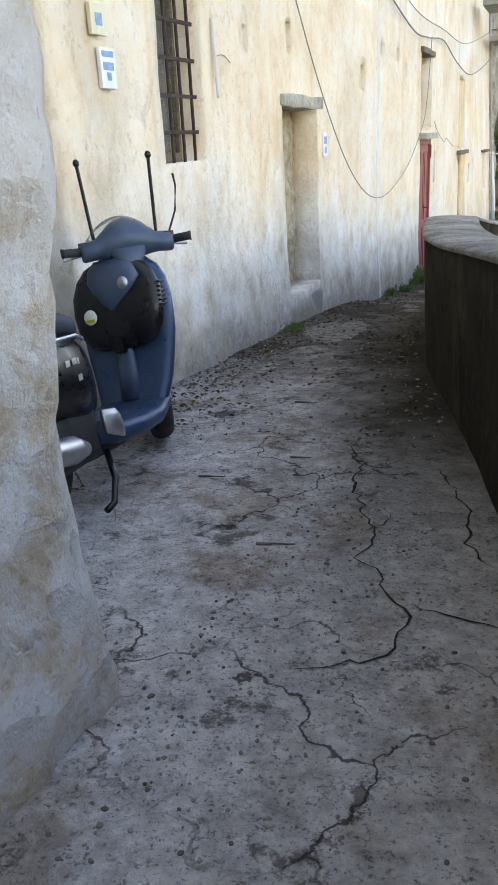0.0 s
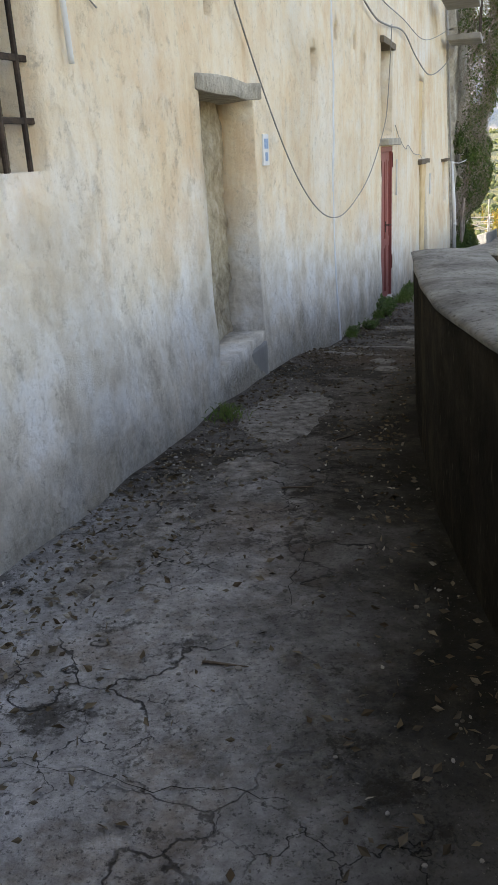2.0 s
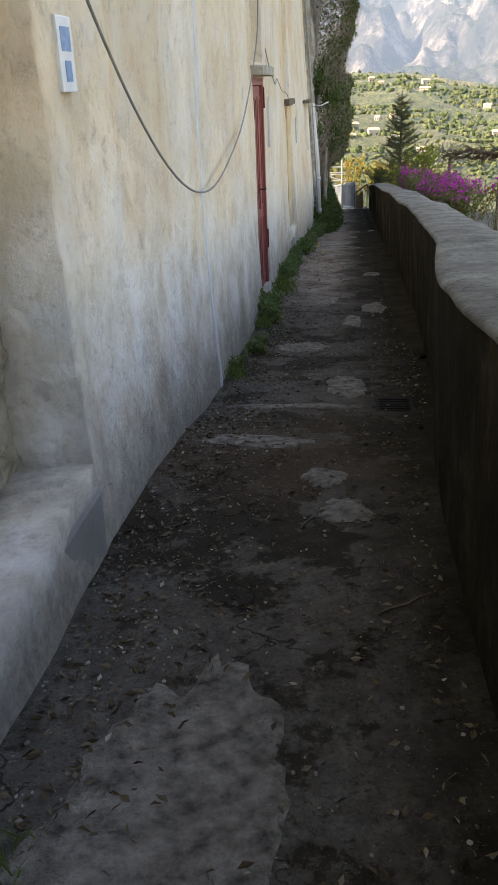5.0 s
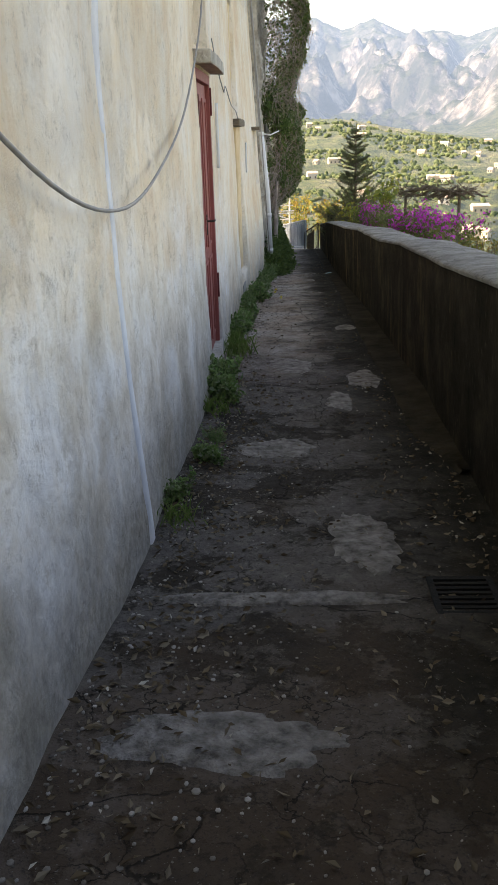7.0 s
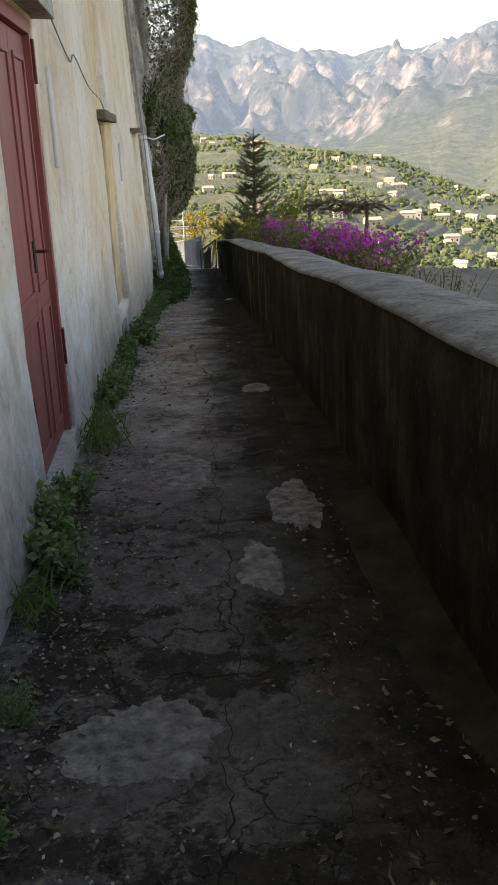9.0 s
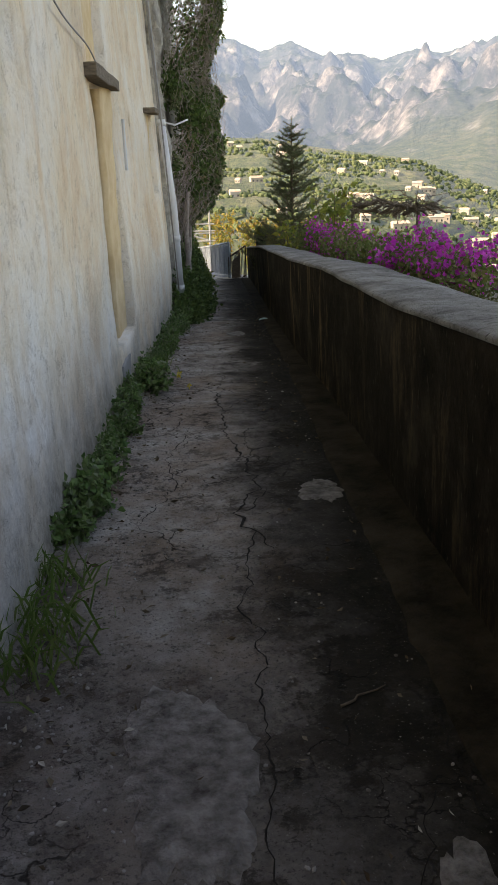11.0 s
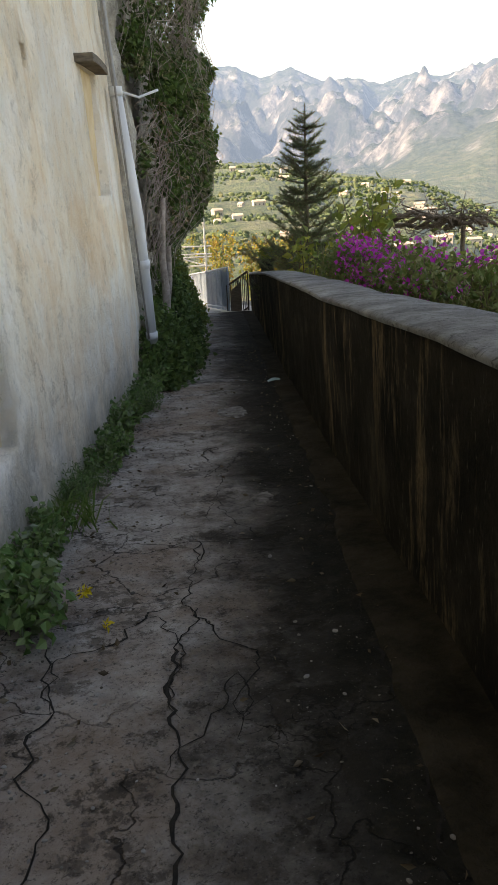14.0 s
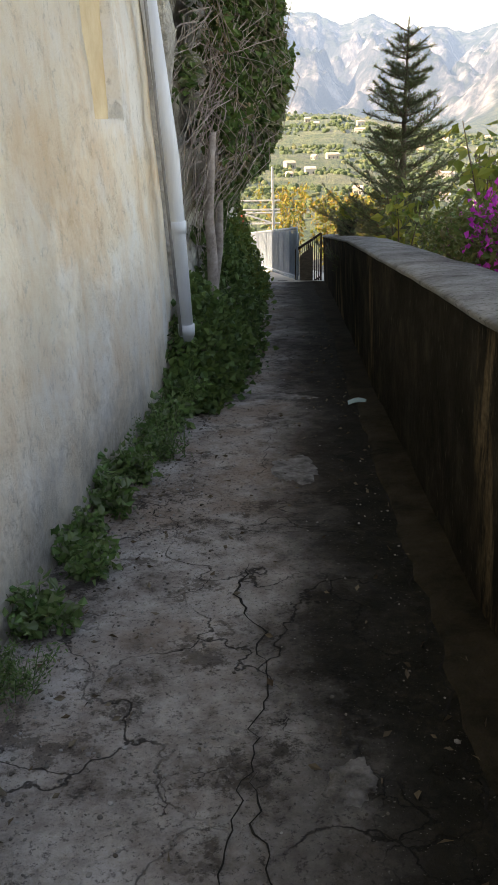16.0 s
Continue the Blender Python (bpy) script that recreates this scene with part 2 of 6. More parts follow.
M_GREYPLASTER = simple("grey_cement", (0.26, 0.25, 0.24), (0.38, 0.37, 0.35), 3, 0.9, bump=0.4)
M_RED = simple("faded_red_paint", (0.27, 0.075, 0.065), (0.37, 0.115, 0.10), 5, 0.55, bump=0.15, stretch=(4, 4, 0.4))
M_DARKIRON = simple("rusty_iron", (0.03, 0.025, 0.022), (0.10, 0.07, 0.055), 20, 0.75, 0.4, 0.4)
M_PIPE = simple("white_pvc", (0.62, 0.63, 0.64), (0.76, 0.77, 0.77), 4, 0.5, bump=0.05, stretch=(4, 4, 0.5))
M_GREYPIPE = simple("grey_pipe", (0.30, 0.30, 0.30), (0.42, 0.42, 0.41), 6, 0.6, bump=0.1)
M_CABLE = simple("grey_cable", (0.22, 0.21, 0.20), (0.36, 0.34, 0.32), 10, 0.6, bump=0)
M_OCHRE = simple("ochre_infill", (0.66, 0.46, 0.25), (0.82, 0.65, 0.41), 3, 0.92, bump=0.6, dist=0.02)
M_WOOD = simple("dry_wood", (0.10, 0.08, 0.06), (0.24, 0.19, 0.14), 12, 0.85, bump=0.5, stretch=(1, 1, 4))

# ---- plan: s runs along the alley, n to its right, z up ----
UX, UY = 0.3746, 0.9272


def P(s, n, z):
    return Vector((s * UX + n * UY, s * UY - n * UX, z))


TURN = math.degrees(math.atan2(UY, UX)) - 90         # turns +y onto the alley's axis
GS = (-6, 3, 4.8, 6.2, 9, 10.5, 11.8, 13.5, 14.2, 15.7, 17, 19, 21.4, 23, 24.6, 28.7, 32.6, 36, 37, 50)
GZ = (0.62, 0.13, 0.02, -0.11, -0.38, -0.53, -0.76, -0.93, -1.01, -1.08, -1.24, -1.40, -1.58, -1.76, -1.93, -2.29, -2.52, -2.8, -2.9, -4.6)
WS, WN = (3.4, 4.6, 9.4, 15, 22, 27, 28.6), (-2.38, -2.45, -2.75, -2.70, -2.72, -2.52, -2.5)
PS = (-6, -2, 0, 2, 4.3, 6, 7.5, 8.4, 9.4, 10.6, 12, 14.5, 18, 36.7)
PN = (2.1, 1.05, 0.52, 0.05, -0.53, -0.97, -1.22, -1.33, -1.33, -1.27, -1.1, -0.98, -0.9, -0.82)
TS = (-6, 0, 5, 7, 8.3, 10.3, 12.4, 14.5, 17, 19, 21.9, 24.6, 27, 31.2, 36.7)
TZ = (2.0, 1.42, 0.92, 0.79, 0.77, 0.50, 0.32, 0.10, -0.09, -0.31, -0.52, -0.80, -1.01, -1.40, -2.05)


def G(s):
    return float(np.interp(s, GS, GZ))


def WALL(s):
    return float(np.interp(s, WS, WN))


def PARA(s):
    return float(np.interp(s, PS, PN))


def TOP(s):
    return float(np.interp(s, TS, TZ))


def nz(x, y, z, f=1.0):
    return noise.noise(Vector((x * f, y * f, z * f)))


def steps(a, b, d):
    k = max(1, round((b - a) / d))
    return [a + (b - a) * i / k for i in range(k + 1)]


def link_mesh(name, bm, mat, smooth=False):
    me = bpy.data.meshes.new(name)
    if smooth:
        for f in bm.faces:
            f.smooth = True
    bm.to_mesh(me)
    bm.free()
    for one in (mat if isinstance(mat, (list, tuple)) else [mat]):
        me.materials.append(one)
    return new(name, me)


def part(name, bm, mat, parent, label="", smooth=False):
    ob = link_mesh(name, bm, mat, smooth)
    ob.parent = parent
    if label:
        ob["label"] = label
    return ob


def sheet(rows, bm=None):
    """Quads over a table of points."""
    bm = bm or bmesh.new()
    vs = [[bm.verts.new(p) for p in row] for row in rows]
    for a, b in zip(vs, vs[1:]):
        for i in range(len(a) - 1):
            bm.faces.new((a[i], a[i + 1], b[i + 1], b[i]))
    return bm


def box(bm, lo, hi, m=None, bevel=0.0):
    m = m or Matrix()
    c, d = [(a + b) / 2 for a, b in zip(lo, hi)], [abs(b - a) for a, b in zip(lo, hi)]
    r = bmesh.ops.create_cube(bm, size=1, matrix=m @ Matrix.Translation(c) @ Matrix.Diagonal((*d, 1)))
    if bevel:
        bmesh.ops.bevel(bm, geom=list({e for v in r["verts"] for e in v.link_edges}), offset=bevel, segments=2, affect="EDGES", profile=0.6)
    return bm


def tube(bm, pts, radii, sides=8, closed=True):
    """A round bar along points, of one radius or one for each point."""
    pts = [Vector(p) for p in pts]
    if isinstance(radii, (int, float)):
        radii = [radii] * len(pts)
    rings, ref = [], Vector((0.0, 0.0, 1.0))
    for i, p in enumerate(pts):
        d = (pts[min(i + 1, len(pts) - 1)] - pts[max(i - 1, 0)]).normalized()
        a = d.cross(ref if abs(d.dot(ref)) < 0.95 else Vector((1, 0, 0))).normalized()
        b = d.cross(a)
        rings.append([bm.verts.new(p + (a * math.cos(k * math.tau / sides) + b * math.sin(k * math.tau / sides)) * radii[i]) for k in range(sides)])
    for r, q in zip(rings, rings[1:]):
        for k in range(sides):
            bm.faces.new((r[k], r[(k + 1) % sides], q[(k + 1) % sides], q[k]))
    if closed and sides > 2:
        bm.faces.new(rings[0][::-1])
        bm.faces.new(rings[-1])
    return bm


def lathe(bm, profile, m=None, sides=20):
    """A turned shape: (radius, height) pairs round the local z axis."""
    m = m or Matrix()
    rings = [[bm.verts.new(m @ Vector((r * math.cos(k * math.tau / sides), r * math.sin(k * math.tau / sides), z))) for k in range(sides)] for r, z in profile]
    for r, q in zip(rings, rings[1:]):
        for k in range(sides):
            bm.faces.new((r[k], r[(k + 1) % sides], q[(k + 1) % sides], q[k]))
    return bm


def thing(name, at=(0, 0, 0), rz=0.0):
    ob = new(name)
    ob.empty_display_size = 0.1
    ob.matrix_basis = pose(*at, 0, 0, rz)
    return ob


# ---- the long old facade, with its openings ----
# openings: (s0, s1, z0, z1)
WINDOW, NICHE, DOOR = (5.09, 5.84, 1.42, 2.85), (8.02, 9.38, -0.02, 1.86), (16.0, 17.3, -1.07, 1.42)
TRANSOM, WIN2 = (16.05, 17.2, 1.58, 2.86), (22.05, 23.15, 1.12, 2.8)
BLOCK, WIN4 = (22.0, 23.12, -1.24, 0.98), (26.65, 27.35, -0.14, 0.92)
# small square holes left by old scaffold beams
PUTLOGS = [(s - w, s + w, z - h, z + h) for s, z, w, h in ((6.9, 2.3, 0.06, 0.09), (8.35, 2.41, 0.08, 0.1), (11.53, 2.25, 0.11, 0.15), (12.7, 2.68, 0.1, 0.13), (13.77, 2.66, 0.08, 0.1), (14.52, 2.5, 0.07, 0.09), (14.94, 1.25, 0.05, 0.06), (24.63, 0.74, 0.06, 0.07))]
HOLES = (WINDOW, NICHE, DOOR, TRANSOM, WIN2, BLOCK, WIN4, *PUTLOGS)
# top edge is never seen; raised to narrow the sky over the alley
WALL_TOP = 16.0


def facade():
    ss, zs = set(steps(3.72, 28.6, 0.14)), set(steps(-2.9, 3.2, 0.14)) | set(steps(3.2, WALL_TOP, 0.8))
    for a, b, c, d in HOLES:
        ss = {x for x in ss if min(abs(x - a), abs(x - b)) > 0.05} | {a, b}
        zs = {x for x in zs if min(abs(x - c), abs(x - d)) > 0.05} | {c, d}
    ss, zs = sorted(ss), sorted(zs)
    bm = bmesh.new()
    grid = {}

    def vert(i, k):
        if (i, k) not in grid:
            s, z = ss[i], zs[k]
            h = z - G(s)
            n = WALL(s) + 0.035 * nz(s, 0, z, 0.6) + 0.014 * nz(s, 7, z, 2.3) + 0.008 * nz(s, 3, z, 5)
            n += 0.10 * max(0.0, 0.9 - h) * (0.4 + 0.6 * nz(s, 0, 0, 0.5) ** 2)
            n -= 0.05 * max(0.0, h - 1.0) * max(0.0, min(1.0, (s - 19) / 6))
            jag = 0.035 * nz(0, 2, z, 3.1) if i == 0 else 0.0
            grid[i, k] = bm.verts.new(P(s + jag, n, z))
        return grid[i, k]

    for i in range(len(ss) - 1):
        for k in range(len(zs) - 1):
            s, z = (ss[i] + ss[i + 1]) / 2, (zs[k] + zs[k + 1]) / 2
            if any(a < s < b and c < z < d for a, b, c, d in HOLES):
                continue
            bm.faces.new((vert(i, k), vert(i + 1, k), vert(i + 1, k + 1), vert(i, k + 1)))
    ob = link_mesh("wall_facade", bm, M_PLASTER, True)
    mod = ob.modifiers.new("thickness", "SOLIDIFY")
    mod.thickness, mod.offset = 0.42, -1.0
    return tagged(ob, "long old house wall with peeling cream and ochre plaster", "wall", kind="structure")


facade()

# what lies behind, out of view: back, end and roof of the house, added to keep sun and sky off the alley
bm = bmesh.new()
box(bm, (-9.0, 3.3, -3.5), (-3.35, 28.5, WALL_TOP), pose(0, 0, 0, 0, 0, TURN), 0.05)
tagged(link_mesh("wall_unseen_core", bm, M_GREYPLASTER), "unseen plain body added behind the facade to block the sun", "wall", kind="structure")
bm = bmesh.new()
box(bm, (-9.6, 3.0, WALL_TOP + 0.004), (-1.9, 28.9, WALL_TOP + 0.35), pose(0, 0, 0, 0, 0, TURN), 0.05)
tagged(link_mesh("roof", bm, M_GREYPLASTER), "unseen overhanging roof slab added to cut the sky above the alley", "roof", kind="structure")


# ---- alley floor ----
def ground_z(s, n):
    z = G(s) + 0.018 * nz(s, n, 0, 0.9) + 0.010 * nz(s, n, 3, 2.4)
    gap = n - WALL(max(s, 3.6))
    if s < 36:
        z += 0.03 * max(0.0, 0.5 - gap)
    return z


def alley():
    rows = []
    for s in steps(-6, 37.0, 0.12):
        a = -3.3 if s > 3.4 else -4.4
        b = PARA(s) + 0.25
        rows.append([P(s, a + (b - a) * k / 26, ground_z(s, a + (b - a) * k / 26)) for k in range(27)])
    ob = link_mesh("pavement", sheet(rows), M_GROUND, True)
    return tagged(ob, "cracked dark concrete alley strewn with grit and dead leaves", "pavement", kind="structure")


PAVEMENT = alley()


# ---- parapet ----
def parapet():
    th = new("parapet")
    body, cop = [], []
    for s in steps(-6, 36.7, 0.15):
        n0, t = PARA(s), TOP(s)
        w = 0.46 + 0.02 * nz(s, 5, 0, 0.7)
        n0 += 0.012 * nz(s, 9, 0, 1.3)
        lo = G(s) - 0.4
        line = [(n0 + 0.05 - 0.05 * k / 7 + 0.008 * nz(s, k, 4, 2), lo + (t - 0.025 - lo) * k / 7) for k in range(8)]
        line += [(n0 + w, t - 0.025), (n0 + w + 0.02, lo - 2.5)]
        body.append([P(s, n, z) for n, z in line])
        e = 0.008 + 0.01 * nz(s, 2, 8, 2.0)
        bulge = 0.012 * nz(s, 6, 2, 1.5)
        ring = [(n0 - e, t - 0.03), (n0 - e - 0.006, t - 0.012), (n0 - e + 0.012, t + bulge), (n0 + 0.2 * w, t + 0.012 + bulge + 0.006 * nz(s, 1, 1, 4)), (n0 + 0.6 * w, t + 0.015 + 0.008 * nz(s, 3, 1, 4)), (n0 + w, t + bulge), (n0 + w + e, t - 0.012), (n0 + w + e, t - 0.03), (n0 - e, t - 0.03)]
        cop.append([P(s, n, z) for n, z in ring])
    bm = sheet(body)
    bm.faces.new([v for v in bm.verts][-10:])
    part("wall_body", bm, M_PARAPET, th, "cement wall darkened for its shaded side, with ochre drip stains", True)
    bm = sheet(cop)
    bm.verts.ensure_lookup_table()
    bm.faces.new(bm.verts[-9:-1])
    part("coping", bm, M_COPING, th, "rough grey cement coping", True)
    return tagged(th, "low curving cement parapet, shaded side darkened, with a grey coping", "parapet wall", kind="structure")


parapet()


# ---- worn gutter strip along the foot of the parapet ----
def gutter():
    rows = []
    for s in steps(13.4, 36.5, 0.08):
        edge = float(np.interp(s, (14.2, 18, 21, 24, 36.5), (-1.18, -1.15, -1.11, -1.02, -1.0))) + 0.035 * nz(s, 2, 0, 1.6) + 0.025 * nz(s, 5, 0, 6)
        edge = PARA(s) + (edge - PARA(s)) * min(1.0, (s - 13.3) / 0.9)
        up = 0.02 + 0.01 * nz(s, 7, 0, 1.1)
        rows.append([P(s, n, ground_z(s, n) + z) for n, z in ((edge - 0.012, -0.03), (edge, up * 0.7), (edge + 0.02, up), (0.5 * (edge + PARA(s)), up + 0.006 * nz(s, 1, 2, 3)), (PARA(s) + 0.08, up + 0.01))])
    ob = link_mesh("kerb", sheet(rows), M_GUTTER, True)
    return tagged(ob, "low worn brown cement strip along the parapet foot", "kerb", kind="structure")


# brown strip taken down to the shaded tone painted on the floor beside it
M_GUTTER = simple("shaded_brown_cement", (0.0128, 0.0104, 0.0064), (0.0496, 0.04, 0.0272), 4, 0.95, bump=0.9, dist=0.03, spec=0.08)
gutter()


# ---- near stone-and-plaster corner at the mouth of the alley ----
def near_corner():
    bm = bmesh.new()
    zs = steps(-0.2, 6.0, 0.07)
    line = [(-6.0, -1.05)] + [(s, -1.09) for s in steps(-2.0, 1.62, 0.07)]
    line += [(1.62 + 0.2 * math.sin(a), -1.29 + 0.2 * math.cos(a)) for a in (0.3, 0.7, 1.1, 1.5)]
    line += [(1.82, -1.4 - 0.12 * k) for k in range(30)]
    rows = []
    for z in zs:
        h = z - 0.2
        rows.append([P(s - 0.012 * h + 0.05 * nz(s, n, z, 1.3) + 0.035 * nz(s, n, z, 4) + 0.03 * nz(s, n, z, 8), n + 0.07 * min(1.0, max(0.0, (h - 0.75) / 0.7)) + 0.018 * nz(s, n, z, 11) + 0.05 * nz(s, n + 3, z, 1.5) + 0.025 * nz(n, s, z, 4.5) + 0.09 * max(0, 0.5 - h), z) for s, n in line])
    ob = link_mesh("wall_near_corner", sheet(rows), M_NEAR, True)
    mod = ob.modifiers.new("thickness", "SOLIDIFY")
    mod.thickness, mod.offset = 0.35, -1.0
    return tagged(ob, "whitewashed rubble corner wall with worn bare stones", "wall", kind="structure")


def near_mat():
    m = Mat("whitewashed_rubble", 0.93, spec=0.15)
    big, fine = m.noise(2.4, 8, rough=0.75), m.noise(20, 6, rough=0.75)
    col = m.ramp(big, [(0.33, (0.52, 0.38, 0.24)), (0.41, (0.70, 0.58, 0.44)), (0.49, (0.79, 0.75, 0.70)), (0.64, (0.85, 0.84, 0.83))])
    col = m.mix(m.ramp(fine, [(0.32, 0.7), (0.43, 0.0)]), col, (0.40, 0.34, 0.27))
    m.color(col)
    m.bump(m.math("ADD", m.math("MULTIPLY", fine, 0.5), m.math("MULTIPLY", m.voronoi(5.5), 1.2)), 1.0, 0.09)
    return m.m


M_NEAR = near_mat()
near_corner()
# the recess between the corner and the long facade
bm = bmesh.new()
box(bm, (-3.3, 1.2, -0.3), (-2.95, 4.2, 6.0), pose(0, 0, 0, 0, 0, TURN), 0.02)
tagged(link_mesh("wall_recess", bm, M_GREYPLASTER), "smooth grey cement recess beside the house wall", "wall", kind="structure")
# unseen wall, added to close the alley behind the start
bm = bmesh.new()
box(bm, (-9.5, -7.5, -0.5), (2.6, -6.2, 7.5), pose(0, 0, 0, 0, 0, TURN), 0.02)
tagged(link_mesh("wall_behind", bm, M_PLASTER), "plain plastered wall added unseen behind the alley's mouth", "wall", kind="structure")


# ---- valley, hills and mountains ----
RIDGE_A = (-60, -20, 5, 15, 20, 22.4, 24.3, 26, 27.9, 30, 32.1, 33.8, 36, 37.5, 40.1, 42.2, 44.3, 47, 55, 70, 110)
RIDGE_E = (5, 6, 7, 6.5, 6.3, 6.55, 6.48, 5.7, 6.3, 5.38, 5.46, 5.0, 5.6, 5.25, 5.7, 6.62, 6.25, 6.8, 6, 5, 4)
HILL_A = (-60, 10, 20, 23, 26, 30, 33, 36.3, 39, 41.2, 43.4, 48, 60, 110)
HILL_E = (1.0, 0.9, 0.6, 0.6, 0.5, -0.2, -0.6, -1.04, -2.3, -3.2, -3.8, -5, -6, -6)
MID_A, MID_E = (-60, 28, 33, 38, 41, 44, 50, 60, 110), (-2, -2, -0.7, 1.2, 2.0, 2.5, 3.2, 3, 2)


def land(az, d):
    """Height of the land at an azimuth in degrees and a distance."""
    a = az * 0.9
    hill = math.tan(radians(float(np.interp(az, HILL_A, HILL_E))))
    mid = math.tan(radians(float(np.interp(az, MID_A, MID_E))))
    ridge = math.tan(radians(float(np.interp(az, RIDGE_A, RIDGE_E))))
    z0 = -9.0
    if d < 60:
        z = z0
    elif d < 260:
        z = z0 + (-95 - z0) * ((d - 60) / 200) ** 0.8
    elif d < 1150:
        k = (d - 260) / 890
        z = -95 + (1150 * hill + 95) * (k ** 0.85)
        x, y = d * math.sin(radians(az)), d * math.cos(radians(az))
        z += 14 * nz(x, y, 1, 0.0045) + 3 * nz(x, y, 5, 0.016)
        step = 4.0
        q = math.floor(z / step)
        fr = z / step - q
        z = step * (q + min(1.0, max(0.0, (fr - 0.6) / 0.4)))
    elif d < 2100:
        k = (d - 1150) / 950
        z = 1150 * hill - 60 * math.sin(min(k * 2.2, 1) * 1.6) + (2100 * mid - 1150 * hill + 60) * max(0, k - 0.25) / 0.75
        z += 30 * nz(az * 0.3, d * 0.003, 9) * min(1, k * 3)
    else:
        k = min(1.0, (d - 2100) / 1500)
        z = 2100 * mid + (3600 * ridge - 2100 * mid) * (k ** 0.9)
        x, y = d * math.sin(radians(az)), d * math.cos(radians(az))
        rug = abs(nz(x, y, 2, 0.0032)) * 120 + abs(nz(x, y, 6, 0.009)) * 55 + 24 * nz(x, y, 8, 0.022) + 12 * nz(x, y, 8, 0.05)
        z += 1.6 * (rug - 55) * math.sin(k * math.pi) ** 0.8 + 9 * nz(az * 2.2, 3, 3) * k
        if d > 3600:
            z -= (d - 3600) * 0.5
    return z


CENTRE = Vector((5.0, 18.0, 0.0))


def place_far(az, d, z):
    return Vector((CENTRE.x + d * math.sin(radians(az)), CENTRE.y + d * math.cos(radians(az)), z))


def valley():
    azs = [-60 + 6 * k for k in range(12)] + steps(10, 50, 0.16) + [54 + 7 * k for k in range(9)]
    near = [d for d in steps(60, 260, 14)]
    ds = near + steps(262, 1150, 5.0) + steps(1165, 2100, 24) + steps(2120, 3600, 22) + [3900, 4300]
    rows = [[place_far(a, d, land(a, d)) for a in azs] for d in ds]
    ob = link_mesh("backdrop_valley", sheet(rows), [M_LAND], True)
    return tagged(ob, "terraced sunlit valley and bare grey mountains beyond", "mountains", kind="structure")


def land_mat():
    m = Mat("valley_land", 0.95, spec=0.0)
    sep = m.t.nodes.new("ShaderNodeSeparateXYZ")
    m.link(m.geo.outputs["Normal"], sep.inputs[0])
    steep = sep.outputs["Z"]
    cen = m.t.nodes.new("ShaderNodeVectorMath")
    cen.operation = "DISTANCE"
    cen.inputs[1].default_value = CENTRE
    m.link(m.geo.outputs["Position"], cen.inputs[0])
    dist = cen.outputs["Value"]
    n1, n2, n3 = m.noise(0.012, 8, rough=0.7), m.noise(0.05, 6, rough=0.7), m.noise(0.25, 4)
    green = m.ramp(n2, [(0.35, (0.0935, 0.119, 0.0442)), (0.5, (0.1445, 0.1666, 0.0612)), (0.66, (0.221, 0.221, 0.0884))])
    green = m.mix(m.ramp(n3, [(0.5, 0.0), (0.62, 0.7)]), green, (0.0595, 0.085, 0.0306))
    dry = m.ramp(n3, [(0.4, (0.2125, 0.2, 0.1063)), (0.62, (0.3625, 0.3313, 0.225))])
    terr = m.mix(m.ramp(steep, [(0.55, 1.0), (0.93, 0.0)]), green, dry)
    terr = m.mix(m.ramp(n1, [(0.50, 0.0), (0.60, 0.45)]), terr, dry)
    rock = m.ramp(m.noise(0.009, 10, (1, 1, 0.6), 0.72), [(0.40, (0.06, 0.065, 0.055)), (0.5, (0.11, 0.105, 0.095)), (0.56, (0.24, 0.215, 0.19)), (0.66, (0.42, 0.38, 0.34))])
    wood = m.ramp(n2, [(0.4, (0.03, 0.04, 0.022)), (0.65, (0.075, 0.08, 0.045))])
    cliff = m.mix(m.ramp(m.math("ADD", steep, m.math("MULTIPLY", m.math("SUBTRACT", n1, 0.5), 0.9)), [(0.72, 0.0), (0.95, 1.0)]), rock, wood)
    far = m.t.nodes.new("ShaderNodeMapRange")
    far.inputs["From Min"].default_value, far.inputs["From Max"].default_value = 1250, 2300
    m.link(dist, far.inputs["Value"])
    m.color(m.mix(far.outputs[0], terr, cliff))
    # haze put in as blue emission growing with distance, on the far backdrop alone
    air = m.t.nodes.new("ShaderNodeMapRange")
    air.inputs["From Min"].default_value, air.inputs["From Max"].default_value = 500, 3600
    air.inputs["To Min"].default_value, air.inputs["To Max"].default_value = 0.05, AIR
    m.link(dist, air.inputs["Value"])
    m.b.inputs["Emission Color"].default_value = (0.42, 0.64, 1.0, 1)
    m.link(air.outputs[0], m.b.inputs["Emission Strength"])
    m.bump(m.noise(0.06, 8, rough=0.75), 1.0, 30.0)
    return m.m


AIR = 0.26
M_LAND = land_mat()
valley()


# garden slope below the parapet, and ground all round to the far land
def slope():
    rows = []
    for s in [-60, -30, -12, -6] + steps(-4, 60, 1.0) + [70, 90, 120]:
        n0 = float(np.interp(s, (-6, 31, 37, 60), (2.3, -0.45, -0.4, -0.4))) + 0.0
        base = float(np.interp(s, (-60, 0, 31, 37, 60, 120), (2.0, -0.6, -2.3, -3.1, -12, -50)))
        row = [P(s, n0 + o, base - f + 0.12 * nz(s, o, 2, 0.4)) for o, f in ((0, 0.0), (1, 0.15), (2.2, 0.4), (3.5, 1.0), (6, 3.0), (12, 7.0), (30, 12.0), (60, 22), (120, 55))]
        rows.append(row)
    ob = link_mesh("ground_garden", sheet(rows), M_SOIL, True)
    tagged(ob, "steep garden slope of soil and dry grass below the wall", "ground", kind="structure")


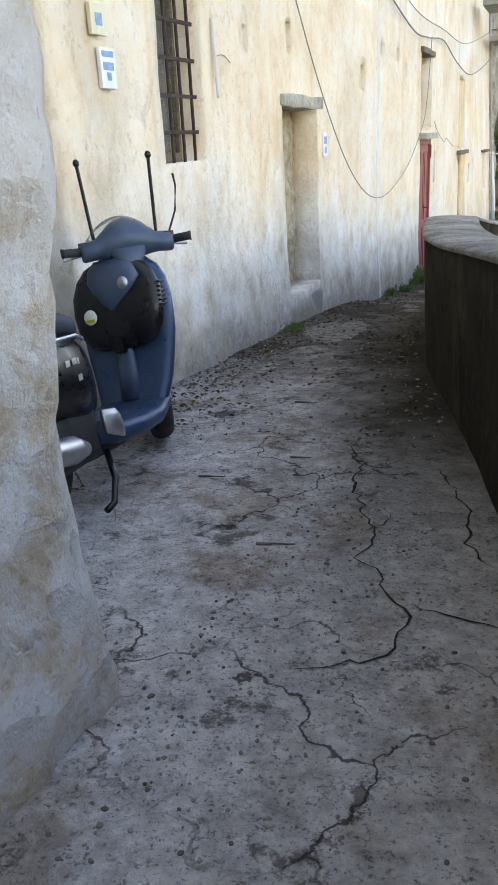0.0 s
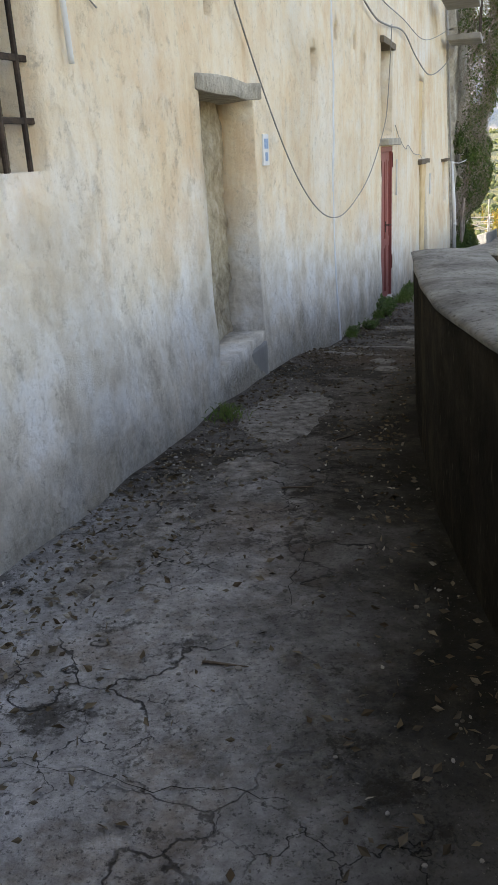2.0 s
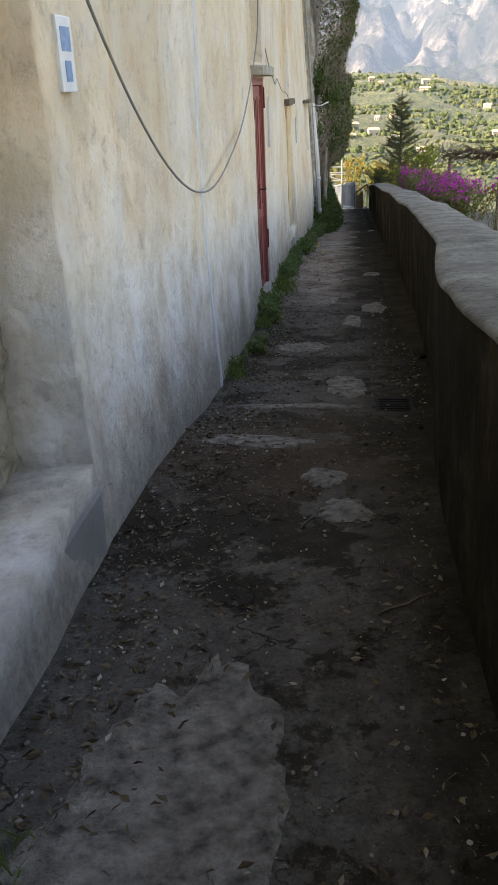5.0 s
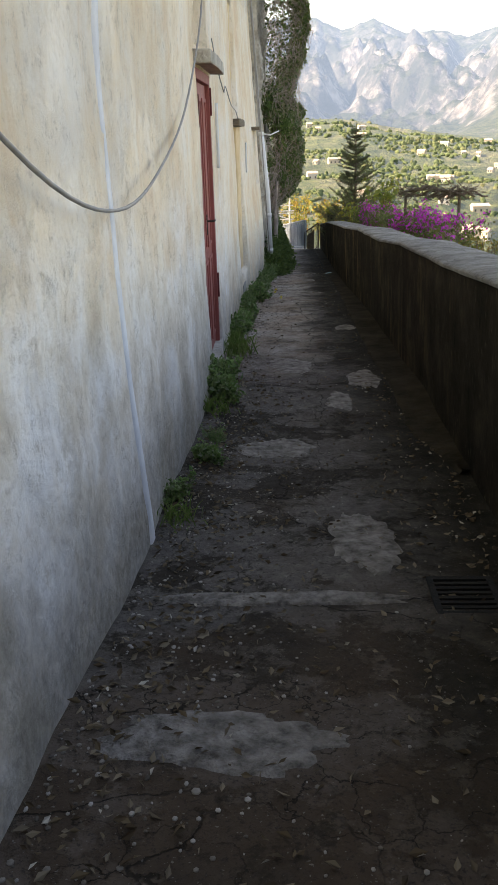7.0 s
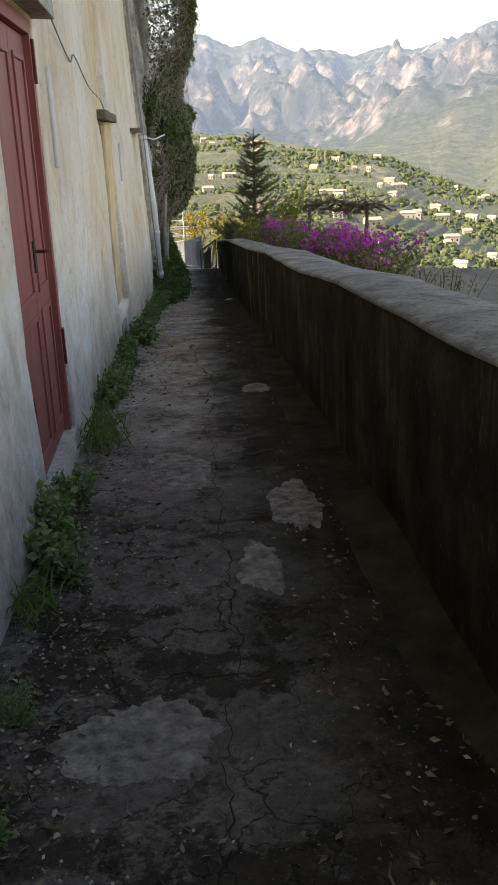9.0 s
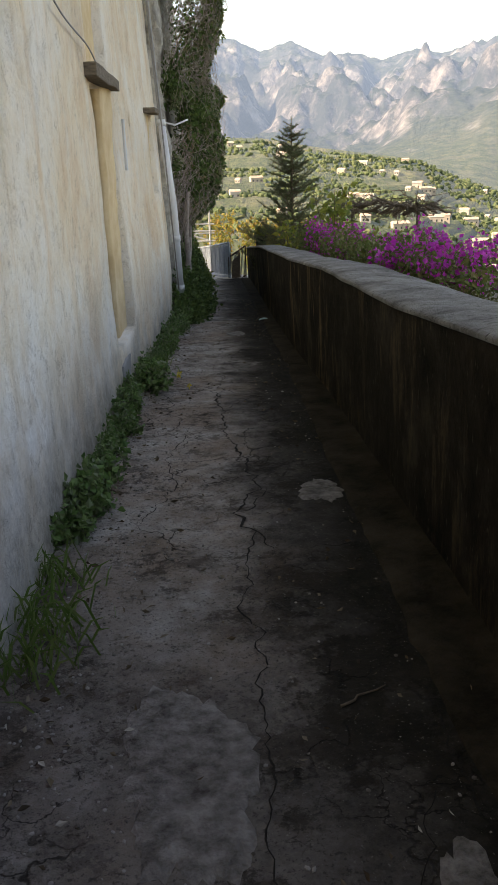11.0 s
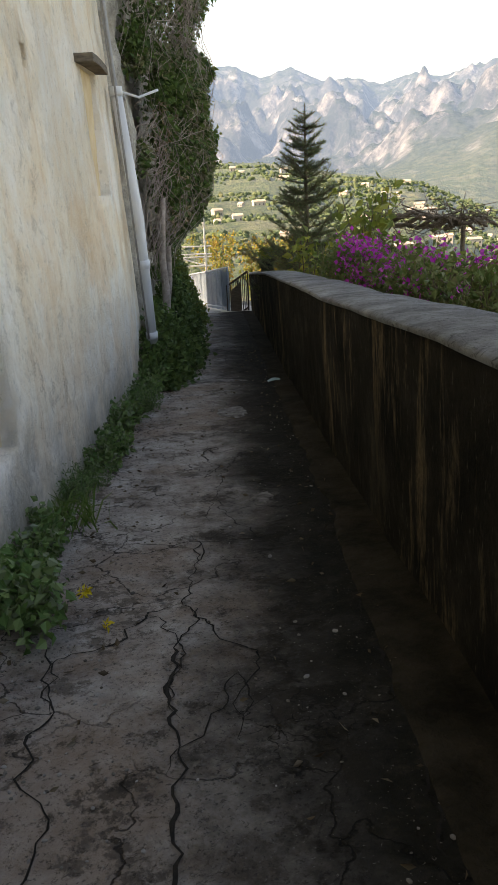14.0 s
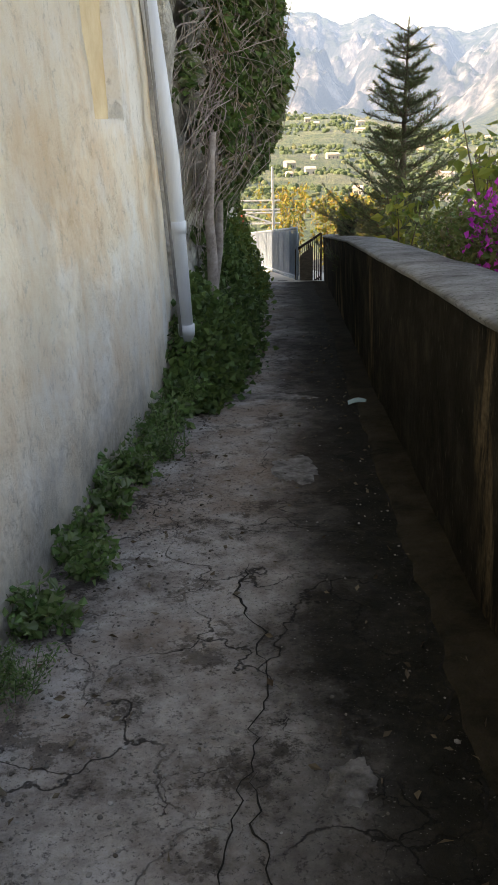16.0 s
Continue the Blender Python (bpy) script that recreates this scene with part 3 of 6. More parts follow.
M_SOIL = simple("garden_soil", (0.05, 0.05, 0.02), (0.16, 0.15, 0.06), 1.2, 0.95, bump=0.8, dist=0.1)
slope()

# ---- fittings of the facade ----
ALLEY = pose(0, 0, 0, 0, 0, TURN)                    # local x = n, y = s


def slab(name, lo, hi, mat, label, category, bevel=0.008, kind="", jitter=0.0):
    """A block given in (n, s, z), with worn edges."""
    bm = bmesh.new()
    box(bm, lo, hi, ALLEY, bevel)
    if jitter:
        bmesh.ops.subdivide_edges(bm, edges=bm.edges[:], cuts=3, use_grid_fill=True)
        for v in bm.verts:
            v.co += Vector((nz(*v.co, 5), nz(*(v.co + Vector((9, 0, 0))), 5), nz(*(v.co + Vector((0, 9, 0))), 5))) * jitter
    return tagged(link_mesh(name, bm, mat), label, category, kind=kind)


def infill(name, hole, depth, mat, label, rough=0.03):
    a, b, c, d = hole
    rows = []
    for z in steps(c - 0.1, d + 0.1, 0.07):
        rows.append([P(s, WALL(s) - depth + rough * (nz(s, 1, z, 3) + 0.7 * nz(s, 4, z, 8) + 0.4 * nz(s, 4, z, 17)), z) for s in steps(a - 0.1, b + 0.1, 0.07)])
    ob = link_mesh(name, sheet(rows), mat, True)
    mod = ob.modifiers.new("thickness", "SOLIDIFY")
    mod.thickness, mod.offset = 0.1, -1.0
    return tagged(ob, label, "wall", kind="structure")


def rubble_mat():
    m = Mat("exposed_rubble_masonry", 0.95, spec=0.1)
    col = m.ramp(m.noise(6, 7, rough=0.7), [(0.3, (0.22, 0.17, 0.12)), (0.5, (0.50, 0.42, 0.30)), (0.7, (0.66, 0.60, 0.49))])
    m.color(col)
    m.bump(m.math("ADD", m.voronoi(11), m.noise(30, 5)), 1.0, 0.04)
    return m.m


M_RUBBLE = rubble_mat()
infill("wall_niche_fill", NICHE, 0.26, M_RUBBLE, "rough rubble filling a walled-up doorway", 0.05)
slab("stone_lintel", (WALL(8.7) - 0.3, 7.92, 1.83), (WALL(8.7) + 0.07, 9.35, 1.95), M_STONE, "broken grey stone lintel over the walled-up doorway", "lintel", 0.02, jitter=0.03)
slab("door_step", (WALL(8.7) - 0.3, 8.03, -0.75), (WALL(8.7) + 0.02, 9.36, -0.1), M_GREYPLASTER, "worn cement step under the walled-up doorway", "step", 0.03, jitter=0.012)
infill("wall_transom_fill", TRANSOM, 0.22, M_RUBBLE, "rubble and plaster filling a blocked window")
infill("wall_window_fill", WIN2, 0.16, M_OCHRE, "ochre plaster infill of a blocked upper window", 0.01)
# the deep gap's shade is put into this dark backing colour
infill("wall_door_back", BLOCK, 0.38, M_WOOD, "backing of the gap beside a blocked doorway's infill, darkened for shade", 0.02)
infill("wall_door_fill", (22.66, 23.12, -1.24, 0.98), 0.06, M_OCHRE, "ochre plaster infill of a blocked doorway", 0.014)
for hole in PUTLOGS:
    infill("wall_putlog", hole, 0.13, M_RUBBLE, "rubble at the back of a small beam hole", 0.03)
infill("wall_low_window_fill", WIN4, 0.13, M_OCHRE, "ochre plaster infill of a blocked low window", 0.012)
slab("door_hood", (WALL(16.6) - 0.2, 15.95, 1.44), (WALL(16.6) + 0.13, 17.4, 1.54), M_STONE, "thin stone hood slab over the red door", "hood", 0.012, jitter=0.012)
slab("window_lintel", (WALL(16.6) - 0.2, 15.98, 2.88), (WALL(16.6) + 0.05, 17.25, 2.98), M_WOOD, "dark weathered beam over a blocked window", "lintel", 0.01, jitter=0.012)
slab("wooden_lintel", (WALL(22.6) - 0.2, 21.55, 1.00), (WALL(22.6) + 0.05, 23.3, 1.10), M_WOOD, "dark weathered wooden beam over a blocked doorway", "lintel", 0.01, jitter=0.014)
slab("wooden_lintel", (WALL(26.5) - 0.2, 26.5, 0.93), (WALL(26.5) + 0.05, 27.5, 1.0), M_WOOD, "dark thin beam over a blocked low window", "lintel", 0.01, jitter=0.012)
slab("door_step", (WALL(22.6) - 0.2, 22.02, -2.2), (WALL(22.6) + 0.03, 23.2, -1.38), M_GREYPLASTER, "cement step of the blocked doorway", "step", 0.03, jitter=0.012)
slab("threshold", (WALL(16.6) - 0.3, 15.9, -1.6), (WALL(16.6) + 0.03, 17.4, -1.08), M_GREYPLASTER, "low cement threshold under the red door", "step", 0.02, jitter=0.012)


def red_door():
    th = new("door_1")
    a, b, c, d = DOOR
    n = WALL(16.6)
    th.matrix_basis = pose(*P(a, n, c), 0, 0, TURN)
    W, H = b - a, d - c
    bm = bmesh.new()
    for lo, hi in (((-0.12, 0, 0), (-0.005, 0.07, H)), ((-0.12, W - 0.07, 0), (-0.005, W, H)), ((-0.12, 0.07, H - 0.08), (-0.005, W - 0.07, H))):
        box(bm, lo, hi, None, 0.006)
    part("door_frame", bm, M_RED, th)
    for k, (y0, y1) in enumerate(((0.075, W / 2 + 0.1), (W / 2 + 0.105, W - 0.075))):
        bm = bmesh.new()
        box(bm, (-0.085, y0, 0.01), (-0.045, y1, H - 0.085), None, 0.004)
        for z0, z1 in ((0.12, 0.9), (1.0, H - 0.2)):
            for lo, hi in (((-0.045, y0 + 0.07, z0), (-0.033, y1 - 0.07, z0 + 0.03)), ((-0.045, y0 + 0.07, z1 - 0.03), (-0.033, y1 - 0.07, z1)), ((-0.045, y0 + 0.07, z0 + 0.03), (-0.033, y0 + 0.1, z1 - 0.03)), ((-0.045, y1 - 0.1, z0 + 0.03), (-0.033, y1 - 0.07, z1 - 0.03))):
                box(bm, lo, hi, None, 0.003)
        leaf = part("door_leaf", bm, M_RED, th)
        if k == 1:
            bm = bmesh.new()
            box(bm, (-0.045, y0 + 0.02, 1.12), (-0.035, y0 + 0.07, 1.3), None, 0.003)
            tube(bm, [(-0.04, y0 + 0.045, 1.24), (0.02, y0 + 0.045, 1.24), (0.025, y0 + 0.06, 1.24), (0.025, y0 + 0.16, 1.235)], 0.01, 8)
            part("door_handle", bm, M_DARKIRON, leaf, "dark iron lever handle")
    for y, z in ((0.02, 0.35), (0.02, 2.05), (W - 0.05, 0.45), (W - 0.05, 2.15)):
        bm = bmesh.new()
        box(bm, (-0.006, y, z), (0.012, y + 0.035, z + 0.24), None, 0.003)
        part("hinge", bm, M_REDDARK, th, "long dark red hinge plate")
    return tagged(th, "faded red double wooden door in a plastered wall", "door", kind="structure")


M_REDDARK = simple("dark_red_metal", (0.14, 0.03, 0.028), (0.2, 0.05, 0.045), 8, 0.5, 0.2, 0.2)
red_door()


def barred_window():
    th = new("window_1")
    a, b, c, d = WINDOW
    n = WALL(5.45)
    th.matrix_basis = pose(*P(a, n, c), 0, 0, TURN - 3.5)
    W, H = b - a, d - c
    for k in range(5):
        y = 0.05 + k * (W - 0.12) / 4
        bm = tube(bmesh.new(), [(-0.12, y, -0.02), (-0.12 + 0.004 * nz(k, 0, 1), y, H * 0.5), (-0.12, y, H + 0.02)], 0.012, 8)
        part("bar", bm, M_DARKIRON, th)
    for k in range(6):
        bm = bmesh.new()
        box(bm, (-0.128, -0.02, 0.18 + 0.23 * k), (-0.112, W + 0.02, 0.205 + 0.23 * k), None, 0.003)
        part("cross_bar", bm, M_DARKIRON, th)
    bm = bmesh.new()
    for lo, hi in (((-0.30, 0, 0), (-0.25, 0.06, H)), ((-0.30, W - 0.06, 0), (-0.25, W, H)), ((-0.30, 0.06, 0), (-0.25, W - 0.06, 0.06)), ((-0.30, W / 2 - 0.03, 0.06), (-0.25, W / 2 + 0.03, H))):
        box(bm, lo, hi, None, 0.005)
    part("window_frame", bm, M_WOOD, th, "grey weathered wooden frame")
    for y0, y1 in ((0.06, W / 2 - 0.03), (W / 2 + 0.03, W - 0.06)):
        bm = bmesh.new()
        box(bm, (-0.282, y0, 0.06), (-0.276, y1, H))
        part("pane", bm, M_GLASS, th)
    bm = bmesh.new()
    box(bm, (-0.41, -0.05, -0.05), (-0.34, W + 0.05, H + 0.05))
    part("shutter", bm, M_WOOD, th, "closed dark inner shutter")
    return tagged(th, "barred window with rusty iron grille in a plaster reveal", "window", kind="structure")


def glass_mat():
    m = Mat("window_glass", 0.08, spec=0.5)
    m.color((0.75, 0.78, 0.78))
    m.b.inputs["Transmission Weight"].default_value = 0.9
    return m.m


M_GLASS = glass_mat()
barred_window()


def plaque(s, z, h, mat, label, bars):
    th = thing("tile_plaque", P(s, WALL(s) + 0.012, z), TURN - 3.5)
    bm = bmesh.new()
    box(bm, (-0.01, -0.07, -h / 2), (0.014, 0.07, h / 2), None, 0.004)
    part("tile", bm, mat, th)
    for k, (z0, z1, w) in enumerate(bars):
        bm = bmesh.new()
        box(bm, (0.0145, -w, z0), (0.016, w, z1), None)
        part("marking", bm, M_BLUE, th, "blue painted mark")
    return tagged(th, label, "sign")


M_TILE = simple("glazed_tile", (0.68, 0.72, 0.78), (0.80, 0.82, 0.85), 12, 0.25, bump=0, spec=0.5)
M_CREAMTILE = simple("cream_tile", (0.62, 0.58, 0.40), (0.74, 0.70, 0.52), 12, 0.35, bump=0)
M_BLUE = simple("blue_glaze", (0.10, 0.22, 0.45), (0.22, 0.38, 0.6), 30, 0.3, bump=0)
plaque(4.36, 1.93, 0.20, M_TILE, "small blue and white ceramic house tile on plaster", ((-0.06, -0.02, 0.02), (-0.01, 0.03, 0.05), (0.055, 0.085, 0.055)))
plaque(4.30, 2.16, 0.15, M_CREAMTILE, "small faded cream number tile on plaster", ((-0.03, 0.03, 0.03),))
plaque(9.70, 1.46, 0.25, M_TILE, "narrow blue and white ceramic tile beside a doorway", ((-0.09, -0.02, 0.03), (0.01, 0.09, 0.045)))


def cable(name, pts, r, mat, label, sag=None):
    """A bar through (s, offset from the wall, z) points, smoothed."""
    ps = [P(s, WALL(s) + o, z) for s, o, z in pts]
    fine = []
    for i in range(len(ps) - 1):
        p0, p1, p2, p3 = ps[max(i - 1, 0)], ps[i], ps[i + 1], ps[min(i + 2, len(ps) - 1)]
        for k in range(6):
            t = k / 6
            fine.append(0.5 * (2 * p1 + (p2 - p0) * t + (2 * p0 - 5 * p1 + 4 * p2 - p3) * t * t + (3 * p1 - p0 - 3 * p2 + p3) * t ** 3))
    fine.append(ps[-1])
    return tagged(link_mesh(name, tube(bmesh.new(), fine, r, 6), mat, True), label, "cable")


cable("hanging_cable", [(7.6, 0.04, 3.5), (8.45, 0.05, 2.78), (9.45, 0.06, 2.02), (10.4, 0.07, 1.28), (11.4, 0.07, 0.83), (12.4, 0.07, 0.68), (13.5, 0.06, 0.8), (14.7, 0.05, 1.1), (16.0, 0.05, 1.72), (16.4, 0.05, 2.2), (16.7, 0.06, 3.2)], 0.007, M_CABLE, "loose grey cable sagging across the house wall")
cable("wall_cable", [(12.0, 0.05, 3.6), (13.6, 0.05, 3.3), (15.0, 0.06, 3.1), (16.4, 0.05, 3.15), (18.2, 0.06, 3.25), (20, 0.08, 3.0), (22.4, 0.08, 2.85), (24.5, 0.07, 3.1), (27, 0.05, 3.6)], 0.013, M_CABLE, "thick grey cable bundle sagging along the wall")
cable("wall_cable", [(12.0, 0.05, 3.9), (15.0, 0.04, 3.45), (18.2, 0.05, 3.45), (22, 0.06, 3.5), (26.5, 0.05, 4.2)], 0.008, M_CABLE, "thin grey cable along the wall")
cable("wall_cable", [(17.5, 0.02, 1.75), (18.0, 0.025, 1.55), (18.9, 0.03, 1.35), (19.3, 0.025, 1.42), (20.3, 0.03, 1.25), (21.5, 0.025, 1.2), (22.0, 0.03, 1.1)], 0.006, M_CABLE, "thin wire straggling over the plaster")
cable("conduit", [(6.06, 0.03, 2.36), (6.08, 0.03, 2.1), (6.1, 0.03, 1.84)], 0.014, M_PIPE, "short white conduit on the house wall")
cable("conduit", [(6.1, 0.03, 2.12), (6.3, 0.02, 2.14), (6.45, 0.02, 2.1)], 0.004, M_CABLE, "thin wire beside a conduit")
cable("conduit", [(23.3, 0.03, 0.75), (23.31, 0.03, 0.5), (23.32, 0.03, 0.28)], 0.016, M_PIPE, "short pale conduit on the plaster")
cable("conduit", [(17.62, 0.03, 1.2), (17.62, 0.03, 0.9), (17.62, 0.03, 0.6)], 0.016, M_PIPE, "short pale conduit beside the red door")
M_SEAM = simple("grey_cement_seam", (0.60, 0.61, 0.63), (0.76, 0.77, 0.78), 6, 0.9, bump=0.6)
bm = bmesh.new()
rows = [[P(12.45 + o + 0.01 * nz(z, 0, 2, 2), WALL(12.5) + e + 0.035 * nz(12.5, 0, z, 0.6) + 0.014 * nz(12.5, 7, z, 2.3) + 0.10 * max(0, 0.9 - (z - G(12.5))) * 0.5, z) for o, e in ((-0.05, -0.02), (-0.035, 0.004), (0.035, 0.005), (0.05, -0.02))] for z in steps(-0.9, 8, 0.12)]
tagged(link_mesh("trim_cement_seam", sheet(rows), M_SEAM, True), "upright grey cement seam between two plaster coats", "seam", kind="structure")


def downpipe():
    th = new("drainpipe")
    low, mid, top = P(28.3, -2.33, -2.05), P(28.25, -2.38, -0.4), P(28.2, -2.50, 0.85)
    part("pipe", tube(bmesh.new(), [low, mid, top], 0.058, 14), M_PIPE, th, "white plastic pipe", True)
    for p in (mid + Vector((0, 0, -0.5)), top, low + Vector((0, 0, 0.35))):
        q = mid.lerp(top, max(0.0, (p.z + 0.4) / 1.25)) if p.z > -0.4 else low.lerp(mid, (p.z + 2.05) / 1.65)
        part("collar", tube(bmesh.new(), [q + Vector((0, 0, -0.045)), q + Vector((0, 0, 0.045))], 0.068, 14), M_PIPE, th, "", True)
    part("upper_pipe", tube(bmesh.new(), [top, top + Vector((0, 0, 0.2)) - P(0, 0.02, 0), P(28.2, -2.66, 3.5), P(28.2, -2.9, 8)], 0.028, 10), M_GREYPIPE, th, "thin grey upper pipe", True)
    part("conduit", tube(bmesh.new(), [P(28.1, -2.36, -1.7), P(28.05, -2.48, 0.7), P(28.05, -2.66, 3.5), P(28.05, -2.9, 8)], 0.012, 8), M_CABLE, th, "", True)
    part("bracket", tube(bmesh.new(), [P(28.2, -2.5, 0.86), P(28.6, -2.3, 0.82), P(28.75, -2.1, 0.9)], 0.014, 8), M_PIPE, th, "", True)
    return tagged(th, "white plastic drainpipe leaning on the battered house wall", "drainpipe")


downpipe()


def balcony(s0, s1, z):
    th = new("balcony")
    bm = bmesh.new()
    box(bm, (-2.6, s0, z - 0.14), (-1.75, s1, z), ALLEY, 0.02)
    part("slab", bm, M_GREYPLASTER, th)
    for k in range(9):
        s = s0 + 0.05 + (s1 - s0 - 0.1) * k / 8
        part("baluster", tube(bmesh.new(), [P(s, -1.8, z), P(s, -1.8, z + 0.9)], 0.009, 6), M_DARKIRON, th)
    part("handrail", tube(bmesh.new(), [P(s0 + 0.03, -1.8, z + 0.9), P(s1 - 0.03, -1.8, z + 0.9)], 0.016, 8), M_DARKIRON, th)
    return tagged(th, "small concrete balcony with a thin iron railing on the house", "balcony", "balconies of the house")


balcony(24.6, 26.4, 4.75)
balcony(26.9, 28.4, 4.1)


# ---- foliage ----
def leaf_mat(name, cols, rough=0.55, trans=0.25):
    m = Mat(name, rough, spec=0.3)
    k = len(cols)
    m.color(m.ramp(m.island(), [(i / max(1, k - 1), c) for i, c in enumerate(cols)]))
    m.b.inputs["Transmission Weight"].default_value = 0.0
    tr = m.t.nodes.new("ShaderNodeBsdfTranslucent")
    add = m.t.nodes.new("ShaderNodeMixShader")
    add.inputs[0].default_value = trans
    src = m.b.inputs["Base Color"].links[0].from_socket
    m.link(src, tr.inputs["Color"])
    m.link(m.b.outputs[0], add.inputs[1])
    m.link(tr.outputs[0], add.inputs[2])
    m.link(add.outputs[0], m.t.nodes["Material Output"].inputs["Surface"])
    return m.m


M_IVY = leaf_mat("ivy_leaves", [(0.05231, 0.1046, 0.02906), (0.093, 0.1628, 0.04069), (0.1395, 0.2093, 0.05812), (0.06975, 0.1162, 0.0465)])
M_IVYLIGHT = leaf_mat("sunny_ivy", [(0.08138, 0.1279, 0.02325), (0.1395, 0.186, 0.03488), (0.186, 0.1976, 0.05812)])
M_WEED = leaf_mat("weed_leaves", [(0.0715, 0.156, 0.0455), (0.13, 0.234, 0.065), (0.195, 0.273, 0.104), (0.182, 0.221, 0.143)])
M_GRASS = leaf_mat("grass_blades", [(0.078, 0.156, 0.026), (0.13, 0.221, 0.052), (0.182, 0.234, 0.078)])
M_BRACT = leaf_mat("magenta_bracts", [(0.55, 0.03, 0.42), (0.66, 0.05, 0.52), (0.72, 0.12, 0.60), (0.46, 0.03, 0.38)], 0.6, 0.35)
M_BOUG = leaf_mat("bougainvillea_leaves", [(0.085, 0.136, 0.034), (0.153, 0.187, 0.051), (0.187, 0.17, 0.068)])
M_NEEDLE = leaf_mat("spruce_needles", [(0.08483, 0.132, 0.05655), (0.1508, 0.1979, 0.08483), (0.2262, 0.2451, 0.1225)], 0.6, 0.15)
M_BROAD = leaf_mat("broad_leaves", [(0.145, 0.2175, 0.0435), (0.2465, 0.29, 0.058), (0.435, 0.3915, 0.0725), (0.174, 0.232, 0.0725)], 0.5, 0.35)
M_OLIVE = leaf_mat("olive_leaves", [(0.14, 0.168, 0.084), (0.224, 0.238, 0.126), (0.28, 0.266, 0.154)], 0.6)
M_AUTUMN = leaf_mat("autumn_leaves", [(0.14, 0.17, 0.03), (0.26, 0.24, 0.04), (0.32, 0.20, 0.04), (0.10, 0.13, 0.03)], 0.6, 0.35)
M_DEAD = leaf_mat("dead_leaves", [(0.07, 0.045, 0.025), (0.13, 0.095, 0.055), (0.21, 0.17, 0.12), (0.05, 0.035, 0.02)], 0.85, 0.05)
M_HAY = leaf_mat("dry_hay_leaves", [(0.22, 0.16, 0.09), (0.34, 0.26, 0.15), (0.42, 0.34, 0.22), (0.16, 0.14, 0.07)], 0.85, 0.15)
M_YELLOW = leaf_mat("yellow_petals", [(0.7, 0.5, 0.02), (0.75, 0.6, 0.05)], 0.6)
M_TWIG = simple("brown_twigs", (0.09, 0.065, 0.045), (0.22, 0.165, 0.12), 15, 0.9, bump=0.4)
RNG = np.random.default_rng(5)


def leaves_mesh(name, centres, size, mat, aim=None, spread=1.0, aspect=0.6, fold=0.25):
    """Many small pointed leaves, each folded along its midrib. aim: the way the leaf tips point (N x 3)."""
    c = np.asarray(centres, float)
    k = len(c)
    size = np.asarray(size, float) * RNG.uniform(0.6, 1.3, k)
    d = RNG.normal(size=(k, 3)) * spread
    d = d + (np.asarray(aim, float) if aim is not None else np.array((0.3, 0.0, -0.3)))
    d /= np.linalg.norm(d, axis=1)[:, None]
    r = np.cross(d, RNG.normal(size=(k, 3)))
    r /= np.linalg.norm(r, axis=1)[:, None]
    up = np.cross(d, r)
    L, Wd = size[:, None], (size * aspect * 0.5)[:, None]
    base, tip = c, c + d * L
    mid = c + d * L * 0.42
    a, b = mid + r * Wd + up * Wd * fold * 2, mid - r * Wd + up * Wd * fold * 2
    verts = np.stack([base, a, tip, b], 1).reshape(-1, 3)
    idx = np.arange(k)[:, None] * 4
    faces = np.concatenate([idx + (0, 1, 2), idx + (0, 2, 3)], 0)
    me = bpy.data.meshes.new(name)
    me.from_pydata(verts.tolist(), [], faces.tolist())
    me.materials.append(mat)
    return me


def leaf_part(name, parent, *args, label="", **kw):
    ob = new(name, leaves_mesh(name, *args, **kw))
    ob.parent = parent
    ob["kind"] = "stuff"
    if label:
        ob["label"] = label
    return ob


def blob_points(count, centre, radii, shell=0.5):
    p = RNG.normal(size=(count, 3))
    p /= np.linalg.norm(p, axis=1)[:, None]
    p *= RNG.uniform(shell, 1.0, (count, 1))
    return p * np.asarray(radii) + np.asarray(centre)


# ---- stone terrace wall past the house, hung with ivy and dry creeper ----
def terrace_wall():
    rows = []
    for z in steps(-3.2, 10.5, 0.09):
        rows.append([P(s, -2.46 + 0.10 * nz(s, 0, z, 1.1) + 0.09 * nz(s, 4, z, 2.6) + 0.05 * nz(s, 4, z, 6) - 0.012 * (z + 3) + 0.12 * max(0, nz(s, 0, 9, 0.9)), z) for s in steps(28.62, 31.0, 0.09) + steps(31.2, 38.5, 0.3)])
    bm = sheet(rows)
    ob = link_mesh("wall_terrace", bm, M_STONE, True)
    mod = ob.modifiers.new("thickness", "SOLIDIFY")
    mod.thickness, mod.offset = 0.5, -1.0
    tagged(ob, "rough pale stone terrace wall under hanging creepers", "wall", kind="structure")
    bm = bmesh.new()
    box(bm, (-16, 29.0, -4.0), (-3.2, 38.5, 10.3), ALLEY, 0.1)
    tagged(link_mesh("ground_terrace", bm, M_SOIL), "earth terrace behind the stone wall", "ground", kind="structure")


terrace_wall()


def face_n(s, z):
    """How far the creepers hang out from the terrace wall."""
    n = float(np.interp(z, (-2.6, -2.0, -1.3, -0.9, -0.5, 0.2, 0.9, 1.7, 3, 7, 10), (-2.0, -2.1, -2.33, -2.2, -1.86, -1.64, -1.66, -1.82, -1.5, -1.36, -1.36)))
    n = n + 0.22 * nz(s, 3, z, 0.9) + 0.17 * nz(s, 6, z, 2.6) + 0.07 * nz(s, 6, z, 6)
    return -2.42 + (n + 2.42) * min(1.0, max(0.0, (s - 29.1) / 1.3))


